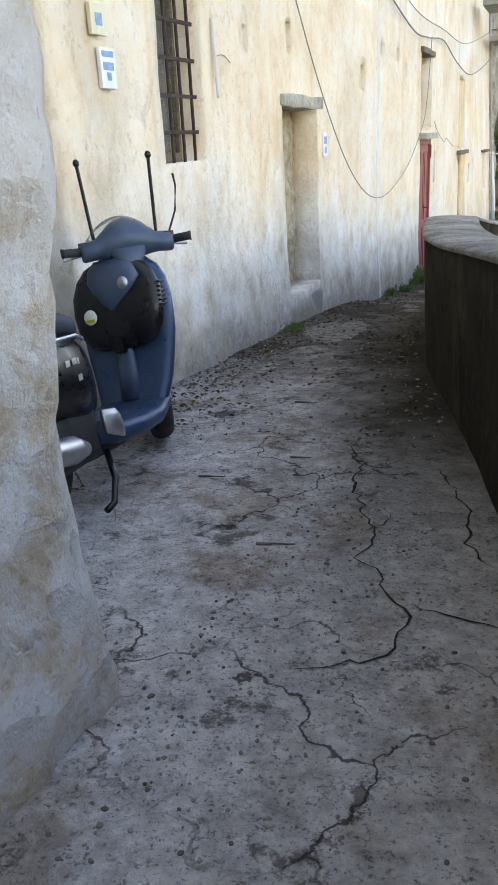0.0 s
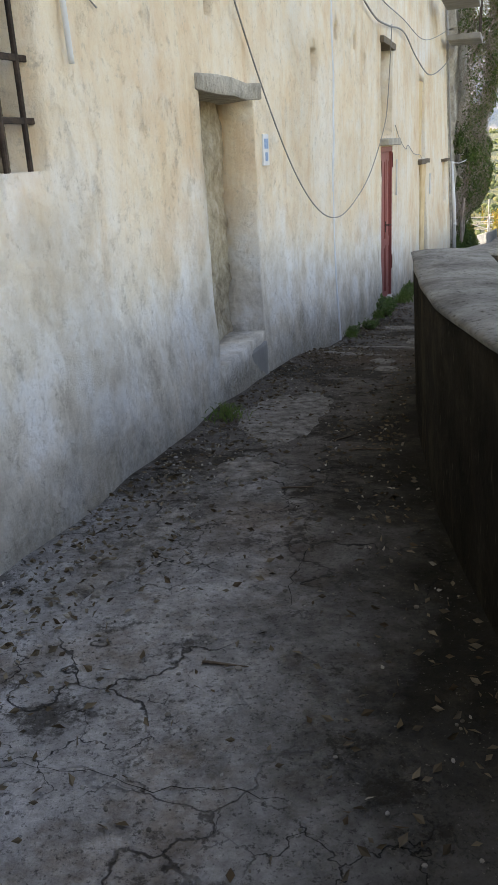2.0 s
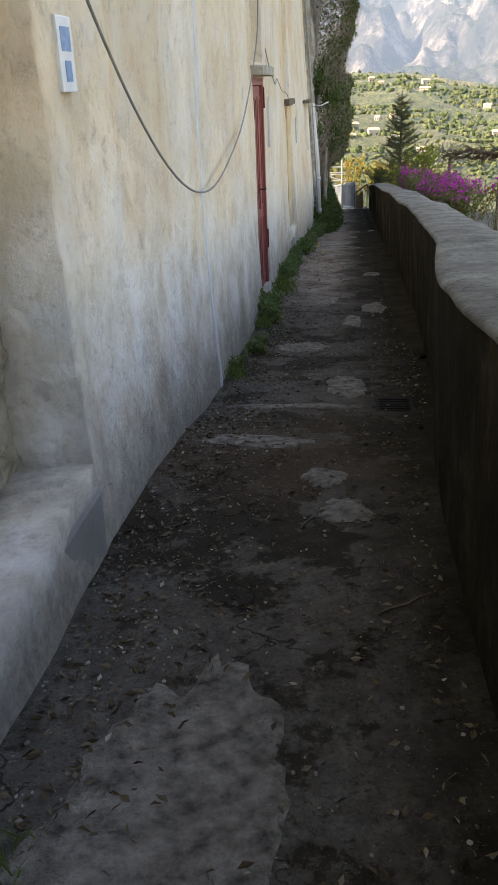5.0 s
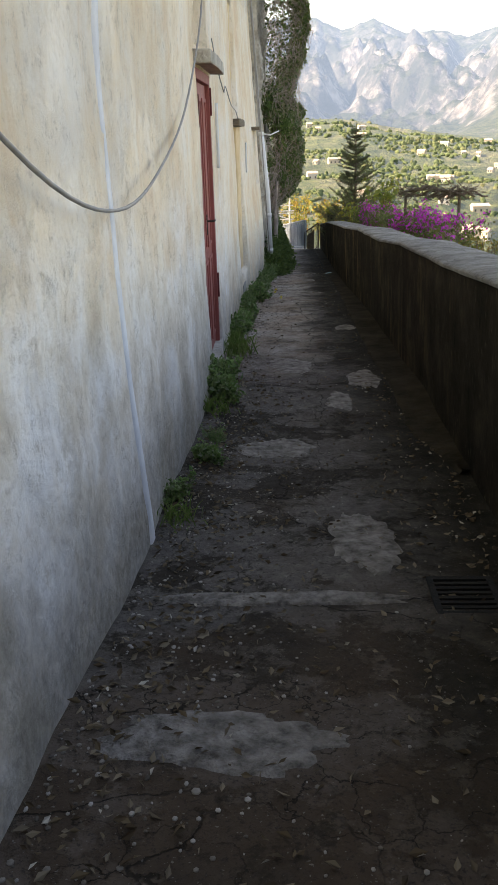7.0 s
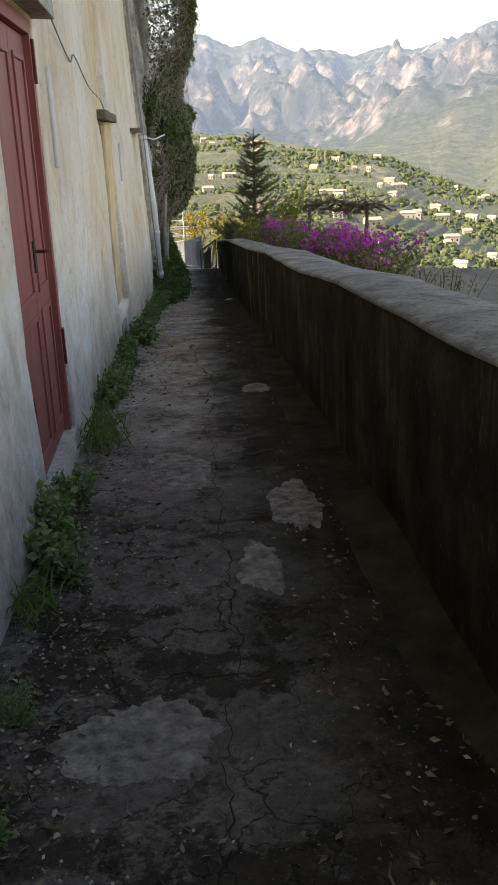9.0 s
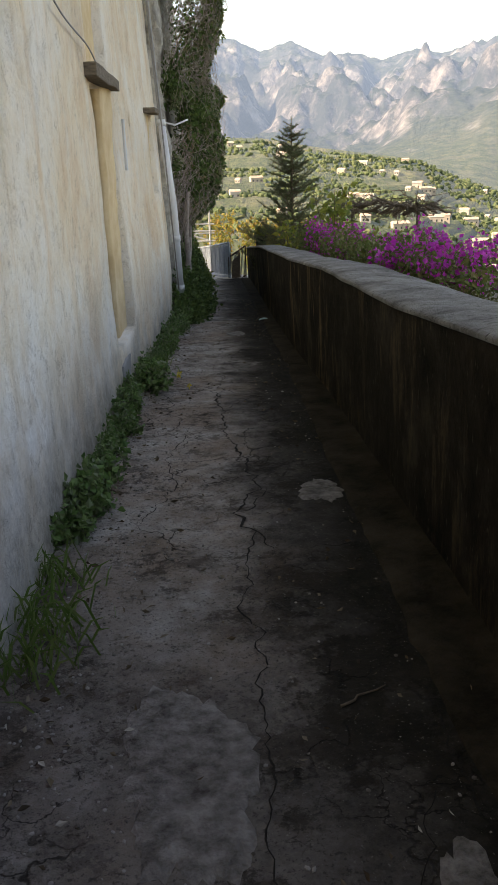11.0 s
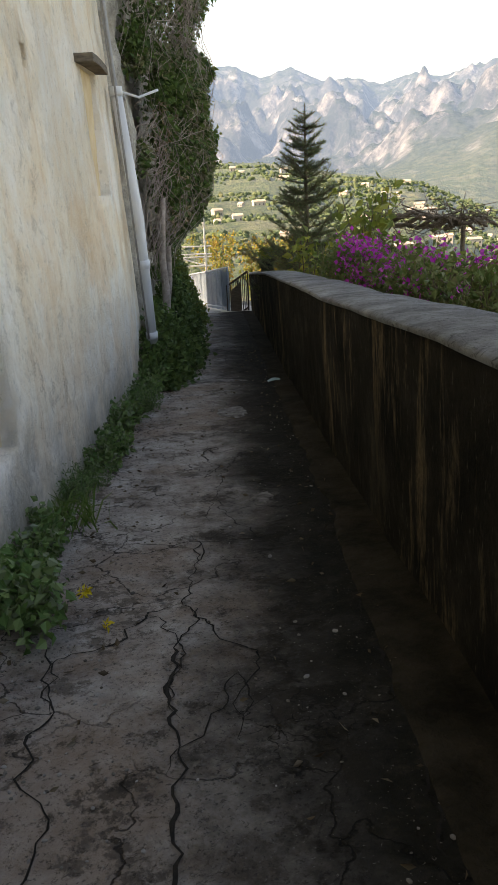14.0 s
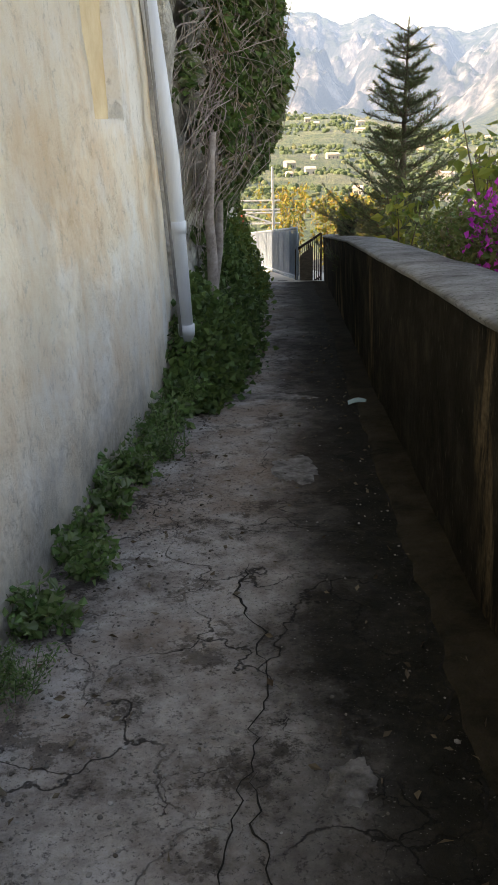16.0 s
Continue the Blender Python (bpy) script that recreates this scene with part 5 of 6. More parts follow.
# ---- the parked scooter: local x ahead, y left, z up, rear wheel at the origin ----
def paint(name, c, rough=0.3, metal=0.3, dust=0.12):
    m = Mat(name, rough, metal, 0.5)
    n = m.noise(9, 6, rough=0.7)
    m.color(m.mix(m.math("MULTIPLY", m.ramp(n, [(0.4, 0.0), (0.7, 1.0)]), dust), c, (0.30, 0.29, 0.27)))
    m.link(m.ramp(n, [(0.3, rough), (0.7, min(1.0, rough + 0.3))]), m.b.inputs["Roughness"])
    return m.m


M_SBLUE = paint("blue_scooter_paint", (0.022, 0.058, 0.125), 0.22, 0.3)
M_SGREY = paint("blue_grey_scooter_plastic", (0.05, 0.085, 0.14), 0.3, 0.2)
M_SBLACK = paint("glossy_black_plastic", (0.006, 0.0065, 0.008), 0.15, 0.0, 0.0)
M_RUBBER = paint("tyre_rubber", (0.015, 0.015, 0.016), 0.85, 0.0, 0.15)
M_CHROME = paint("dull_chrome", (0.55, 0.56, 0.58), 0.25, 1.0, 0.2)
M_SEAT = paint("dark_blue_seat_vinyl", (0.022, 0.030, 0.052), 0.55, 0.0, 0.1)
M_STICKER = simple("white_sticker", (0.70, 0.70, 0.62), (0.78, 0.78, 0.72), 20, 0.4, bump=0)
M_LIME = simple("yellow_green_sticker", (0.55, 0.55, 0.05), (0.62, 0.60, 0.10), 20, 0.4, bump=0)


def loft(bm, sections, sides=20, power=2.6):
    """Closed rounded sections: (centre, half size along y, half size along the second axis, second axis)."""
    rings = []
    for c, hy, hx, ax in sections:
        c, ax = Vector(c), Vector(ax).normalized()
        ring = []
        for k in range(sides):
            a = k * math.tau / sides
            u, v = math.cos(a), math.sin(a)
            q = (abs(u) ** power + abs(v) ** power) ** (-1 / power)
            ring.append(bm.verts.new(c + Vector((0, 1, 0)) * hy * u * q + ax * hx * v * q))
        rings.append(ring)
    for r, q in zip(rings, rings[1:]):
        for k in range(sides):
            bm.faces.new((r[k], r[(k + 1) % sides], q[(k + 1) % sides], q[k]))
    bm.faces.new(rings[0][::-1])
    bm.faces.new(rings[-1])
    return bm


def wheel(parent, name, m, rad=0.29):
    lie = m @ Matrix.Rotation(radians(90), 4, "X")
    prof = [(rad - 0.075, -0.03), (rad - 0.06, -0.05), (rad - 0.02, -0.05), (rad - 0.004, -0.03), (rad, 0), (rad - 0.004, 0.03), (rad - 0.02, 0.05), (rad - 0.06, 0.05), (rad - 0.075, 0.03), (rad - 0.075, -0.03)]
    tyre = part(name, lathe(bmesh.new(), prof, lie, 32), M_RUBBER, parent, "black rubber tyre", True)
    part("rim", lathe(bmesh.new(), [(0.03, -0.045), (0.06, -0.03), (rad - 0.09, -0.012), (rad - 0.075, -0.028), (rad - 0.075, 0.028), (rad - 0.09, 0.012), (0.06, 0.03), (0.03, 0.045)], lie, 24), M_CHROME, tyre, "grey alloy rim", True)


def scooter():
    s0, n0, s1, n1 = 2.44, -1.82, 3.70, -1.83
    yaw = math.degrees(math.atan2((P(s1, n1, 0) - P(s0, n0, 0)).y, (P(s1, n1, 0) - P(s0, n0, 0)).x))
    th = new("scooter")
    th.matrix_basis = pose(*P(s0, n0, ground_z(s0, n0) + 0.0), 0, 2.0, yaw) @ pose(0, 0, 0, -10, 0, 0)
    X, Z = (1, 0, 0), (0, 0, 1)
    wheel(th, "rear_wheel", pose(0, 0, 0.29))
    steer = pose(1.12, 0, 0.6, 0, 0, 36) @ pose(-1.12, 0, -0.6)
    bars = pose(0, 0.06, -0.055, 4, 0, 0) @ steer @ Matrix.Diagonal((1, 0.84, 1, 1))
    wheel(th, "front_wheel", steer @ pose(1.30, 0, 0.29))
    bm = bmesh.new()
    for y in (-0.075, 0.075):
        tube(bm, [steer @ Vector((1.30, y, 0.29)), steer @ Vector((1.14, y * 0.9, 0.72))], 0.02, 8)
    part("fork", bm, M_SBLACK, th)
    bm = bmesh.new()
    rows = [[steer @ Vector((1.30 + 0.32 * math.cos(a), y, 0.29 + 0.32 * math.sin(a) - 3 * y * y)) for y in (-0.07, -0.04, 0, 0.04, 0.07)] for a in np.linspace(0.3, 2.6, 14)]
    ob = part("front_mudguard", sheet(rows, bm), M_SBLUE, th, "", True)
    ob.modifiers.new("thickness", "SOLIDIFY").thickness = 0.006
    # leg shield: blue outer shell, blue lower and black upper inner faces
    shell = [((0.86, 0, 0.22), 0.15, 0.05, X), ((0.91, 0, 0.29), 0.18, 0.05, X), ((0.95, 0, 0.38), 0.205, 0.045, X), ((0.98, 0, 0.5), 0.23, 0.04, X), ((1.0, 0, 0.58), 0.242, 0.04, X), ((1.01, 0, 0.66), 0.248, 0.04, X), ((1.025, 0, 0.74), 0.246, 0.042, X), ((1.04, 0, 0.82), 0.23, 0.045, X), ((1.05, 0, 0.88), 0.195, 0.05, X), ((1.055, 0, 0.92), 0.14, 0.05, X), ((1.06, 0, 0.95), 0.08, 0.04, X)]
    part("leg_shield", loft(bmesh.new(), shell, 24, 3.2), M_SBLUE, th, "", True)
    inner = [((0.925, 0, 0.535), 0.12, 0.02, X), ((0.93, 0, 0.56), 0.18, 0.035, X), ((0.94, 0, 0.63), 0.222, 0.045, X), ((0.955, 0, 0.71), 0.235, 0.05, X), ((0.97, 0, 0.79), 0.23, 0.052, X), ((0.985, 0, 0.86), 0.20, 0.052, X), ((0.995, 0, 0.91), 0.15, 0.05, X), ((1.0, 0, 0.935), 0.09, 0.04, X)]
    part("glovebox_panel", loft(bmesh.new(), inner, 24, 3.0), M_SBLACK, th, "glossy black upper panel", True)
    centre = [((0.89, 0, 0.30), 0.055, 0.04, X), ((0.915, 0, 0.42), 0.05, 0.03, X), ((0.925, 0, 0.52), 0.045, 0.025, X), ((0.93, 0, 0.57), 0.03, 0.018, X)]
    part("centre_rib", loft(bmesh.new(), centre, 16), M_SGREY, th, "", True)
    bm = bmesh.new()
    box(bm, (0.885, -0.03, 0.515), (0.908, 0.03, 0.59), pose(0, 0, 0, 0, 0, 0), 0.008)
    part("bag_hook", bm, M_SBLACK, th)
    bm = loft(bmesh.new(), [((0.915, 0, 0.715), 0.012, 0.012, X), ((0.915, 0, 0.75), 0.05, 0.025, X), ((0.92, -0.015, 0.80), 0.10, 0.032, X), ((0.935, -0.02, 0.85), 0.135, 0.04, X), ((0.955, -0.01, 0.90), 0.12, 0.045, X), ((0.98, 0, 0.94), 0.08, 0.045, X)], 20)
    part("steering_cowl", bm, M_SGREY, th, "blue-grey plastic cowl", True)
    part("ignition_lock", lathe(bmesh.new(), [(0.0, 0.012), (0.012, 0.012), (0.022, 0.006), (0.03, 0.0)], pose(0.898, -0.085, 0.83, 0, -80, 0)), M_CHROME, th, "", True)
    part("round_sticker", lathe(bmesh.new(), [(0.0, 0.004), (0.033, 0.004), (0.035, 0.0)], pose(0.898, 0.12, 0.70, 0, -80, 0), 24), M_STICKER, th, "round white and yellow-green sticker", True)
    bm = bmesh.new()
    box(bm, (0.888, 0.095, 0.678), (0.8935, 0.145, 0.692), None)
    part("sticker_band", bm, M_LIME, th, "yellow-green sticker band")
    for k in range(6):
        bm = bmesh.new()
        box(bm, (0.93 + 0.004 * k, -0.243, 0.70 + 0.02 * k), (0.99, -0.225, 0.708 + 0.02 * k), None, 0.002)
        part("vent_slat", bm, M_SBLACK, th)
    floor = [((0.40, 0, 0.27), 0.15, 0.05, Z), ((0.5, 0, 0.25), 0.185, 0.055, Z), ((0.65, 0, 0.235), 0.2, 0.055, Z), ((0.8, 0, 0.235), 0.2, 0.05, Z), ((0.93, 0, 0.27), 0.18, 0.045, Z)]
    part("footboard", loft(bmesh.new(), floor, 20, 3.5), M_SBLUE, th, "", True)
    belly = [((0.38, 0, 0.22), 0.10, 0.06, Z), ((0.65, 0, 0.21), 0.13, 0.05, Z), ((0.90, 0, 0.24), 0.11, 0.04, Z)]
    part("underbody", loft(bmesh.new(), belly, 16), M_SBLACK, th, "", True)
    body = [((-0.42, 0, 0.72), 0.05, 0.05, Z), ((-0.3, 0, 0.67), 0.12, 0.09, Z), ((-0.05, 0, 0.60), 0.165, 0.15, Z), ((0.2, 0, 0.56), 0.175, 0.18, Z), ((0.36, 0, 0.53), 0.155, 0.20, Z), ((0.46, 0, 0.50), 0.11, 0.17, Z), ((0.5, 0, 0.47), 0.06, 0.1, Z)]
    part("side_body", loft(bmesh.new(), body, 24), M_SBLACK, th, "black rear body with pale lettering", True)
    seat = [((-0.3, 0, 0.80), 0.10, 0.045, Z), ((-0.1, 0, 0.79), 0.15, 0.06, Z), ((0.08, 0, 0.77), 0.155, 0.055, Z), ((0.3, 0, 0.755), 0.14, 0.055, Z), ((0.44, 0, 0.72), 0.10, 0.05, Z), ((0.5, 0, 0.68), 0.05, 0.03, Z)]
    part("seat", loft(bmesh.new(), seat, 20), M_SEAT, th, "dark blue vinyl seat", True)
    bm = bmesh.new()
    tube(bm, [(-0.2, -0.165, 0.70), (0.1, -0.18, 0.70), (0.33, -0.16, 0.69), (0.46, -0.10, 0.66)], 0.008, 6)
    part("trim_strip", bm, M_CHROME, th, "thin chrome strip")
    for k, (x, w, z) in enumerate(((0.2, 0.03, 0.6), (0.245, 0.03, 0.6), (0.28, 0.012, 0.597), (0.26, 0.03, 0.535))):
        bm = bmesh.new()
        box(bm, (x, -0.1795, z - 0.012), (x + w, -0.1775, z + 0.012), pose(0, 0.003, 0), 0.001)
        part("emblem_bar", bm, M_CHROME, th, "pale emblem bar")
    bm = bmesh.new()
    box(bm, (0.0, -0.11, 0.18), (0.42, 0.11, 0.40), None, 0.04)
    part("engine", bm, M_RUBBER, th, "dark engine block")
    part("silencer", tube(bmesh.new(), [(-0.28, -0.16, 0.36), (-0.22, -0.16, 0.35), (0.12, -0.165, 0.29), (0.2, -0.165, 0.27)], [0.035, 0.055, 0.055, 0.03], 14), M_CHROME, th, "dull chrome silencer", True)
    part("footpeg", loft(bmesh.new(), [((0.36, -0.17, 0.33), 0.012, 0.05, Z), ((0.42, -0.19, 0.31), 0.018, 0.06, Z), ((0.48, -0.17, 0.28), 0.012, 0.05, Z)], 12), M_CHROME, th, "pale folded footpeg", True)
    part("centre_stand", tube(bmesh.new(), [(0.40, -0.12, 0.20), (0.34, -0.17, 0.1), (0.26, -0.19, 0.02), (0.20, -0.19, 0.012)], 0.014, 8), M_SBLACK, th, "", True)
    # handlebar and all that turns with it
    bm = bmesh.new()
    rings = []
    for y, c, hx, hz in ((-0.25, (0.98, 1.035), 0.03, 0.033), (-0.235, (0.985, 1.04), 0.045, 0.045), (-0.17, (1.0, 1.045), 0.05, 0.046), (-0.13, (1.015, 1.055), 0.07, 0.06), (-0.07, (1.03, 1.07), 0.095, 0.085), (0, (1.035, 1.078), 0.105, 0.098), (0.07, (1.03, 1.07), 0.095, 0.085), (0.13, (1.015, 1.055), 0.07, 0.06), (0.17, (1.0, 1.045), 0.05, 0.046), (0.235, (0.985, 1.04), 0.045, 0.045), (0.25, (0.98, 1.035), 0.03, 0.033)):
        rings.append([bm.verts.new(bars @ Vector((c[0] + hx * math.cos(k * math.tau / 16), y, c[1] + hz * math.sin(k * math.tau / 16)))) for k in range(16)])
    for r, q in zip(rings, rings[1:]):
        for k in range(16):
            bm.faces.new((r[k], r[(k + 1) % 16], q[(k + 1) % 16], q[k]))
    bm.faces.new(rings[0][::-1])
    bm.faces.new(rings[-1])
    bar = part("handlebar_cover", bm, M_SGREY, th, "blue-grey handlebar cover", True)
    bm = loft(bmesh.new(), [((0.95, 0, 0.86), 0.04, 0.03, X), ((0.965, 0, 0.92), 0.055, 0.045, X), ((0.98, 0, 0.98), 0.075, 0.06, X), ((1.0, 0, 1.04), 0.12, 0.07, X)], 16)
    bm.transform(bars)
    part("steering_neck", bm, M_SGREY, th, "", True)
    for sg in (-1, 1):
        part("grip", tube(bmesh.new(), [bars @ Vector((0.98, sg * 0.24, 1.045)), bars @ Vector((0.965, sg * 0.34, 1.05)), bars @ Vector((0.963, sg * 0.352, 1.05))], [0.019, 0.019, 0.023], 12), M_RUBBER, bar, "black rubber grip", True)
        part("brake_lever", tube(bmesh.new(), [bars @ Vector((1.02, sg * 0.24, 1.03)), bars @ Vector((1.06, sg * 0.30, 1.02)), bars @ Vector((1.05, sg * 0.345, 1.015))], 0.007, 6), M_CHROME, bar)
        part("mirror_stem", tube(bmesh.new(), [bars @ Vector((1.0, sg * 0.17, 1.08)), bars @ Vector((1.0, sg * 0.175, 1.16)), bars @ Vector((0.98, sg * 0.19, 1.42))], 0.008, 8), M_SBLACK, bar)
        bm = bmesh.new()
        bmesh.ops.create_uvsphere(bm, u_segments=10, v_segments=6, radius=0.018, matrix=bars @ pose(0.98, sg * 0.19, 1.42))
        part("mirror_mount", bm, M_SBLACK, bar, "", True)
        bm = bmesh.new()
        box(bm, (0.965, sg * 0.23 - 0.03, 1.035), (0.985, sg * 0.23 + 0.03, 1.085), bars, 0.006)
        part("switch_block", bm, M_SBLACK, bar)
    part("throttle_cable", tube(bmesh.new(), [bars @ Vector((1.02, -0.24, 1.07)), bars @ Vector((1.03, -0.30, 1.17)), bars @ Vector((1.02, -0.32, 1.28)), bars @ Vector((1.0, -0.31, 1.33))], 0.005, 6), M_SBLACK, bar)
    bm = bmesh.new()
    box(bm, (0.945, -0.05, 1.06), (0.952, 0.05, 1.09), bars, 0.002)
    part("dial", bm, M_SBLACK, bar)
    bm = bmesh.new()
    rows = [[bars @ Vector((1.13 - 0.9 * y * y + 0.1 * k, y * (1 - 0.12 * k), 1.07 + 0.11 * k * (1 - (y / 0.24) ** 2))) for y in np.linspace(-0.22, 0.22, 13)] for k in (0, 0.35, 0.7, 1.0)]
    ob = part("windscreen", sheet(rows, bm), M_GLASS, bar, "low clear windscreen", True)
    ob.modifiers.new("thickness", "SOLIDIFY").thickness = 0.004
    return tagged(th, "dusty blue and black parked scooter by the house wall", "scooter")


scooter()


# ---- cracks, patches and litter on the alley ----
M_CRACK = simple("crack_dirt", (0.008, 0.007, 0.006), (0.025, 0.02, 0.015), 30, 0.95, bump=0.5)
M_PATCH = simple("pale_cement_patch", (0.0875, 0.07656, 0.06781), (0.3719, 0.3456, 0.3171), 14, 0.92, bump=1.0, dist=0.03, spec=0.1)


def crack(pts, w, seed):
    """A jagged split of varying width that follows (s, n) points."""
    r = random.Random(seed)
    fine = []
    for (a, b), (c, d) in zip(pts, pts[1:]):
        k = max(2, int(math.hypot(c - a, d - b) / 0.035))
        fine += [(a + (c - a) * i / k, b + (d - b) * i / k) for i in range(k)]
    fine.append(pts[-1])
    rows = []
    for i, (s, n) in enumerate(fine):
        o = 0.06 * nz(s, n, seed, 3) + 0.045 * nz(s, n, seed, 9) + 0.028 * nz(s, n, seed, 21)
        h = 0.45 * w * (0.2 + 0.9 * abs(nz(s, n, seed + 3, 5)) + 0.25 * r.random()) * min(1.0, 0.2 + i / 4, 0.2 + (len(fine) - 1 - i) / 4)
        d = Vector((fine[min(i + 1, len(fine) - 1)][0] - fine[max(i - 1, 0)][0], fine[min(i + 1, len(fine) - 1)][1] - fine[max(i - 1, 0)][1])).normalized()
        x, y = s - d.y * o, n + d.x * o
        rows.append([P(x + d.y * e * h, y - d.x * e * h, ground_z(x, y) + 0.004) for e in (-1, 1)])
    part("crack", sheet(rows), M_CRACK, PAVEMENT, "dark open crack")


for k, (line, w) in enumerate((
        (((3.85, -0.96), (3.25, -0.78), (2.86, -0.64), (2.43, -0.54), (2.26, -0.42), (2.09, -0.39), (1.97, -0.46), (1.93, -0.64)), 0.016),
        (((2.76, -0.62), (3.04, -0.58)), 0.008), (((2.33, -0.43), (2.32, -0.29), (2.25, -0.1)), 0.012), (((3.6, -0.5), (3.02, -0.3), (2.66, -0.19)), 0.016),
        (((4.1, -2.2), (4.05, -1.7), (4.1, -1.1)), 0.005), (((11.82, -2.64), (11.82, -2.28), (11.82, -2.02), (11.77, -1.73), (11.64, -1.5)), 0.014),
        (((14.31, -1.75), (14.64, -1.78), (15.34, -1.77), (15.93, -1.79), (17.73, -1.74), (18.6, -1.70)), 0.012),
        (((18.3, -1.6), (18.54, -1.72), (18.8, -1.78), (19.2, -1.61), (19.53, -1.66), (19.92, -1.7), (20.24, -1.79), (21.01, -1.8), (22.14, -1.81)), 0.024),
        (((15.0, -1.2), (17.2, -1.2), (19.61, -1.13), (20.19, -1.13), (21.04, -1.11), (21.94, -1.1)), 0.018), (((19.2, -1.61), (18.9, -1.66), (18.8, -1.78)), 0.018),
        (((21.29, -1.62), (21.54, -1.58), (21.75, -1.51), (21.9, -1.68), (22.19, -1.81), (22.56, -1.8), (23.03, -1.77)), 0.014),
        (((21.39, -2.2), (21.76, -2.28), (21.9, -2.03), (22.14, -1.97), (22.19, -1.81)), 0.015), (((22.86, -2.22), (22.88, -2.02), (22.94, -1.85), (22.95, -1.63), (22.96, -1.51), (23.01, -1.29), (23.0, -1.04)), 0.012), (((22.94, -1.75), (22.8, -1.73), (22.64, -1.76)), 0.011), (((23.73, -1.68), (23.4, -1.61), (23.16, -1.5), (22.97, -1.53)), 0.012),
        (((21.05, -1.82), (21.27, -1.73), (21.6, -1.61), (21.17, -1.62)), 0.010), (((21.85, -2.32), (21.33, -2.2), (21.05, -2.2), (20.81, -2.15), (20.5, -2.25)), 0.016), (((28.31, -2.17), (28.41, -1.13)), 0.008), (((25.68, -2.11), (25.5, -1.7), (25.4, -1.22)), 0.008),
        (((21.94, -1.1), (22.86, -1.05), (23.81, -1.08), (25.77, -1.01), (27.5, -1.0)), 0.016), (((21.31, -1.81), (21.8, -1.82), (22.1, -1.9), (22.05, -2.0), (21.9, -2.03)), 0.011),
        (((23.3, -1.72), (23.66, -1.69), (23.96, -1.66), (24.24, -1.64), (24.68, -1.72), (25.08, -1.73)), 0.012), (((25.46, -1.95), (25.44, -1.7), (25.42, -1.3)), 0.007),
        (((18.7, -2.3), (19.3, -2.15), (19.8, -2.2), (20.5, -2.1)), 0.014), (((20.2, -1.78), (20.3, -2.0), (20.7, -2.15)), 0.008), (((5.0, -1.35), (6.0, -1.5), (7.0, -1.55)), 0.006),
        (((12.9, -1.9), (13.6, -1.86), (14.31, -1.75)), 0.008), (((16.0, -1.8), (16.1, -1.5), (16.6, -1.3)), 0.008), (((26.2, -1.7), (27.0, -1.66), (27.8, -1.7)), 0.008))):
    crack(line, w, k)


def cement_patch(s, n, ls, ln, seed):
    """A thin uneven skim of paler cement."""
    bm = bmesh.new()
    rings = []
    for f, dz in ((0.0, 0.012), (0.5, 0.011), (0.9, 0.009), (1.0, -0.004)):
        ring = []
        for k in range(72):
            a = k * math.tau / 72
            q = f * (1 + 0.5 * nz(math.cos(a) * 0.9, math.sin(a) * 0.9, seed) + 0.24 * nz(math.cos(a) * 3, math.sin(a) * 3, seed) + 0.16 * nz(math.cos(a) * 9, math.sin(a) * 9, seed))
            x, y = s + ls * q * math.cos(a), n + ln * q * math.sin(a)
            ring.append(bm.verts.new(P(x, y, ground_z(x, y) + dz)))
        rings.append(ring)
    for r, q in zip(rings, rings[1:]):
        for k in range(72):
            bm.faces.new((r[k], r[(k + 1) % 72], q[(k + 1) % 72], q[k]))
    bmesh.ops.remove_doubles(bm, verts=bm.verts[:], dist=0.0005)
    part("cement_patch", bm, M_PATCH, PAVEMENT, "thin pale cement patch", True)


for k, (s, n, ls, ln) in enumerate(((6.48, -1.97, 0.22, 0.17), (7.9, -2.15, 0.72, 0.3), (5.35, -2.08, 0.5, 0.1), (10.93, -2.22, 0.16, 0.32), (11.86, -2.1, 0.06, 0.5), (12.42, -1.7, 0.36, 0.15), (10.23, -1.82, 0.13, 0.12), (9.84, -1.72, 0.14, 0.12), (14.05, -2.1, 0.2, 0.26), (15.95, -1.36, 0.4, 0.13), (16.7, -1.98, 0.4, 0.2), (15.2, -1.62, 0.25, 0.1), (19.12, -1.27, 0.18, 0.13), (23.7, -1.4, 0.1, 0.07), (28.25, -1.7, 0.1, 0.4), (26.4, -1.5, 0.25, 0.14))):
    cement_patch(s, n, ls, ln, 40 + k)


def litter(name, count, spread, size, mat, label, flat):
    """Dead leaves on the ground: small curled blades in one object."""
    r = random.Random(len(name) + count)
    cs, aims = [], []
    for _ in range(count):
        s = r.uniform(*spread)
        wall = WALL(max(3.6, min(s, 28)))
        n = (wall + 0.08 + abs(r.gauss(0, 0.3))) if r.random() < 0.62 else (PARA(s) - 0.02 - abs(r.gauss(0, 0.33)) if r.random() < 0.65 else r.uniform(wall + 0.1, PARA(s) - 0.1))
        if not wall + 0.06 < n < PARA(s) - 0.02:
            continue
        a = r.uniform(0, 6.28)
        cs.append(P(s, n, ground_z(s, n) + 0.006 + 0.006 * r.random()))
        aims.append((math.cos(a), math.sin(a), r.uniform(-0.05, 0.2)))
    ob = new(name, leaves_mesh(name, cs, size, mat, aim=np.array(aims) * 3, spread=0.25, aspect=0.5, fold=0.2))
    tagged(ob, label, "leaf litter", kind="stuff")


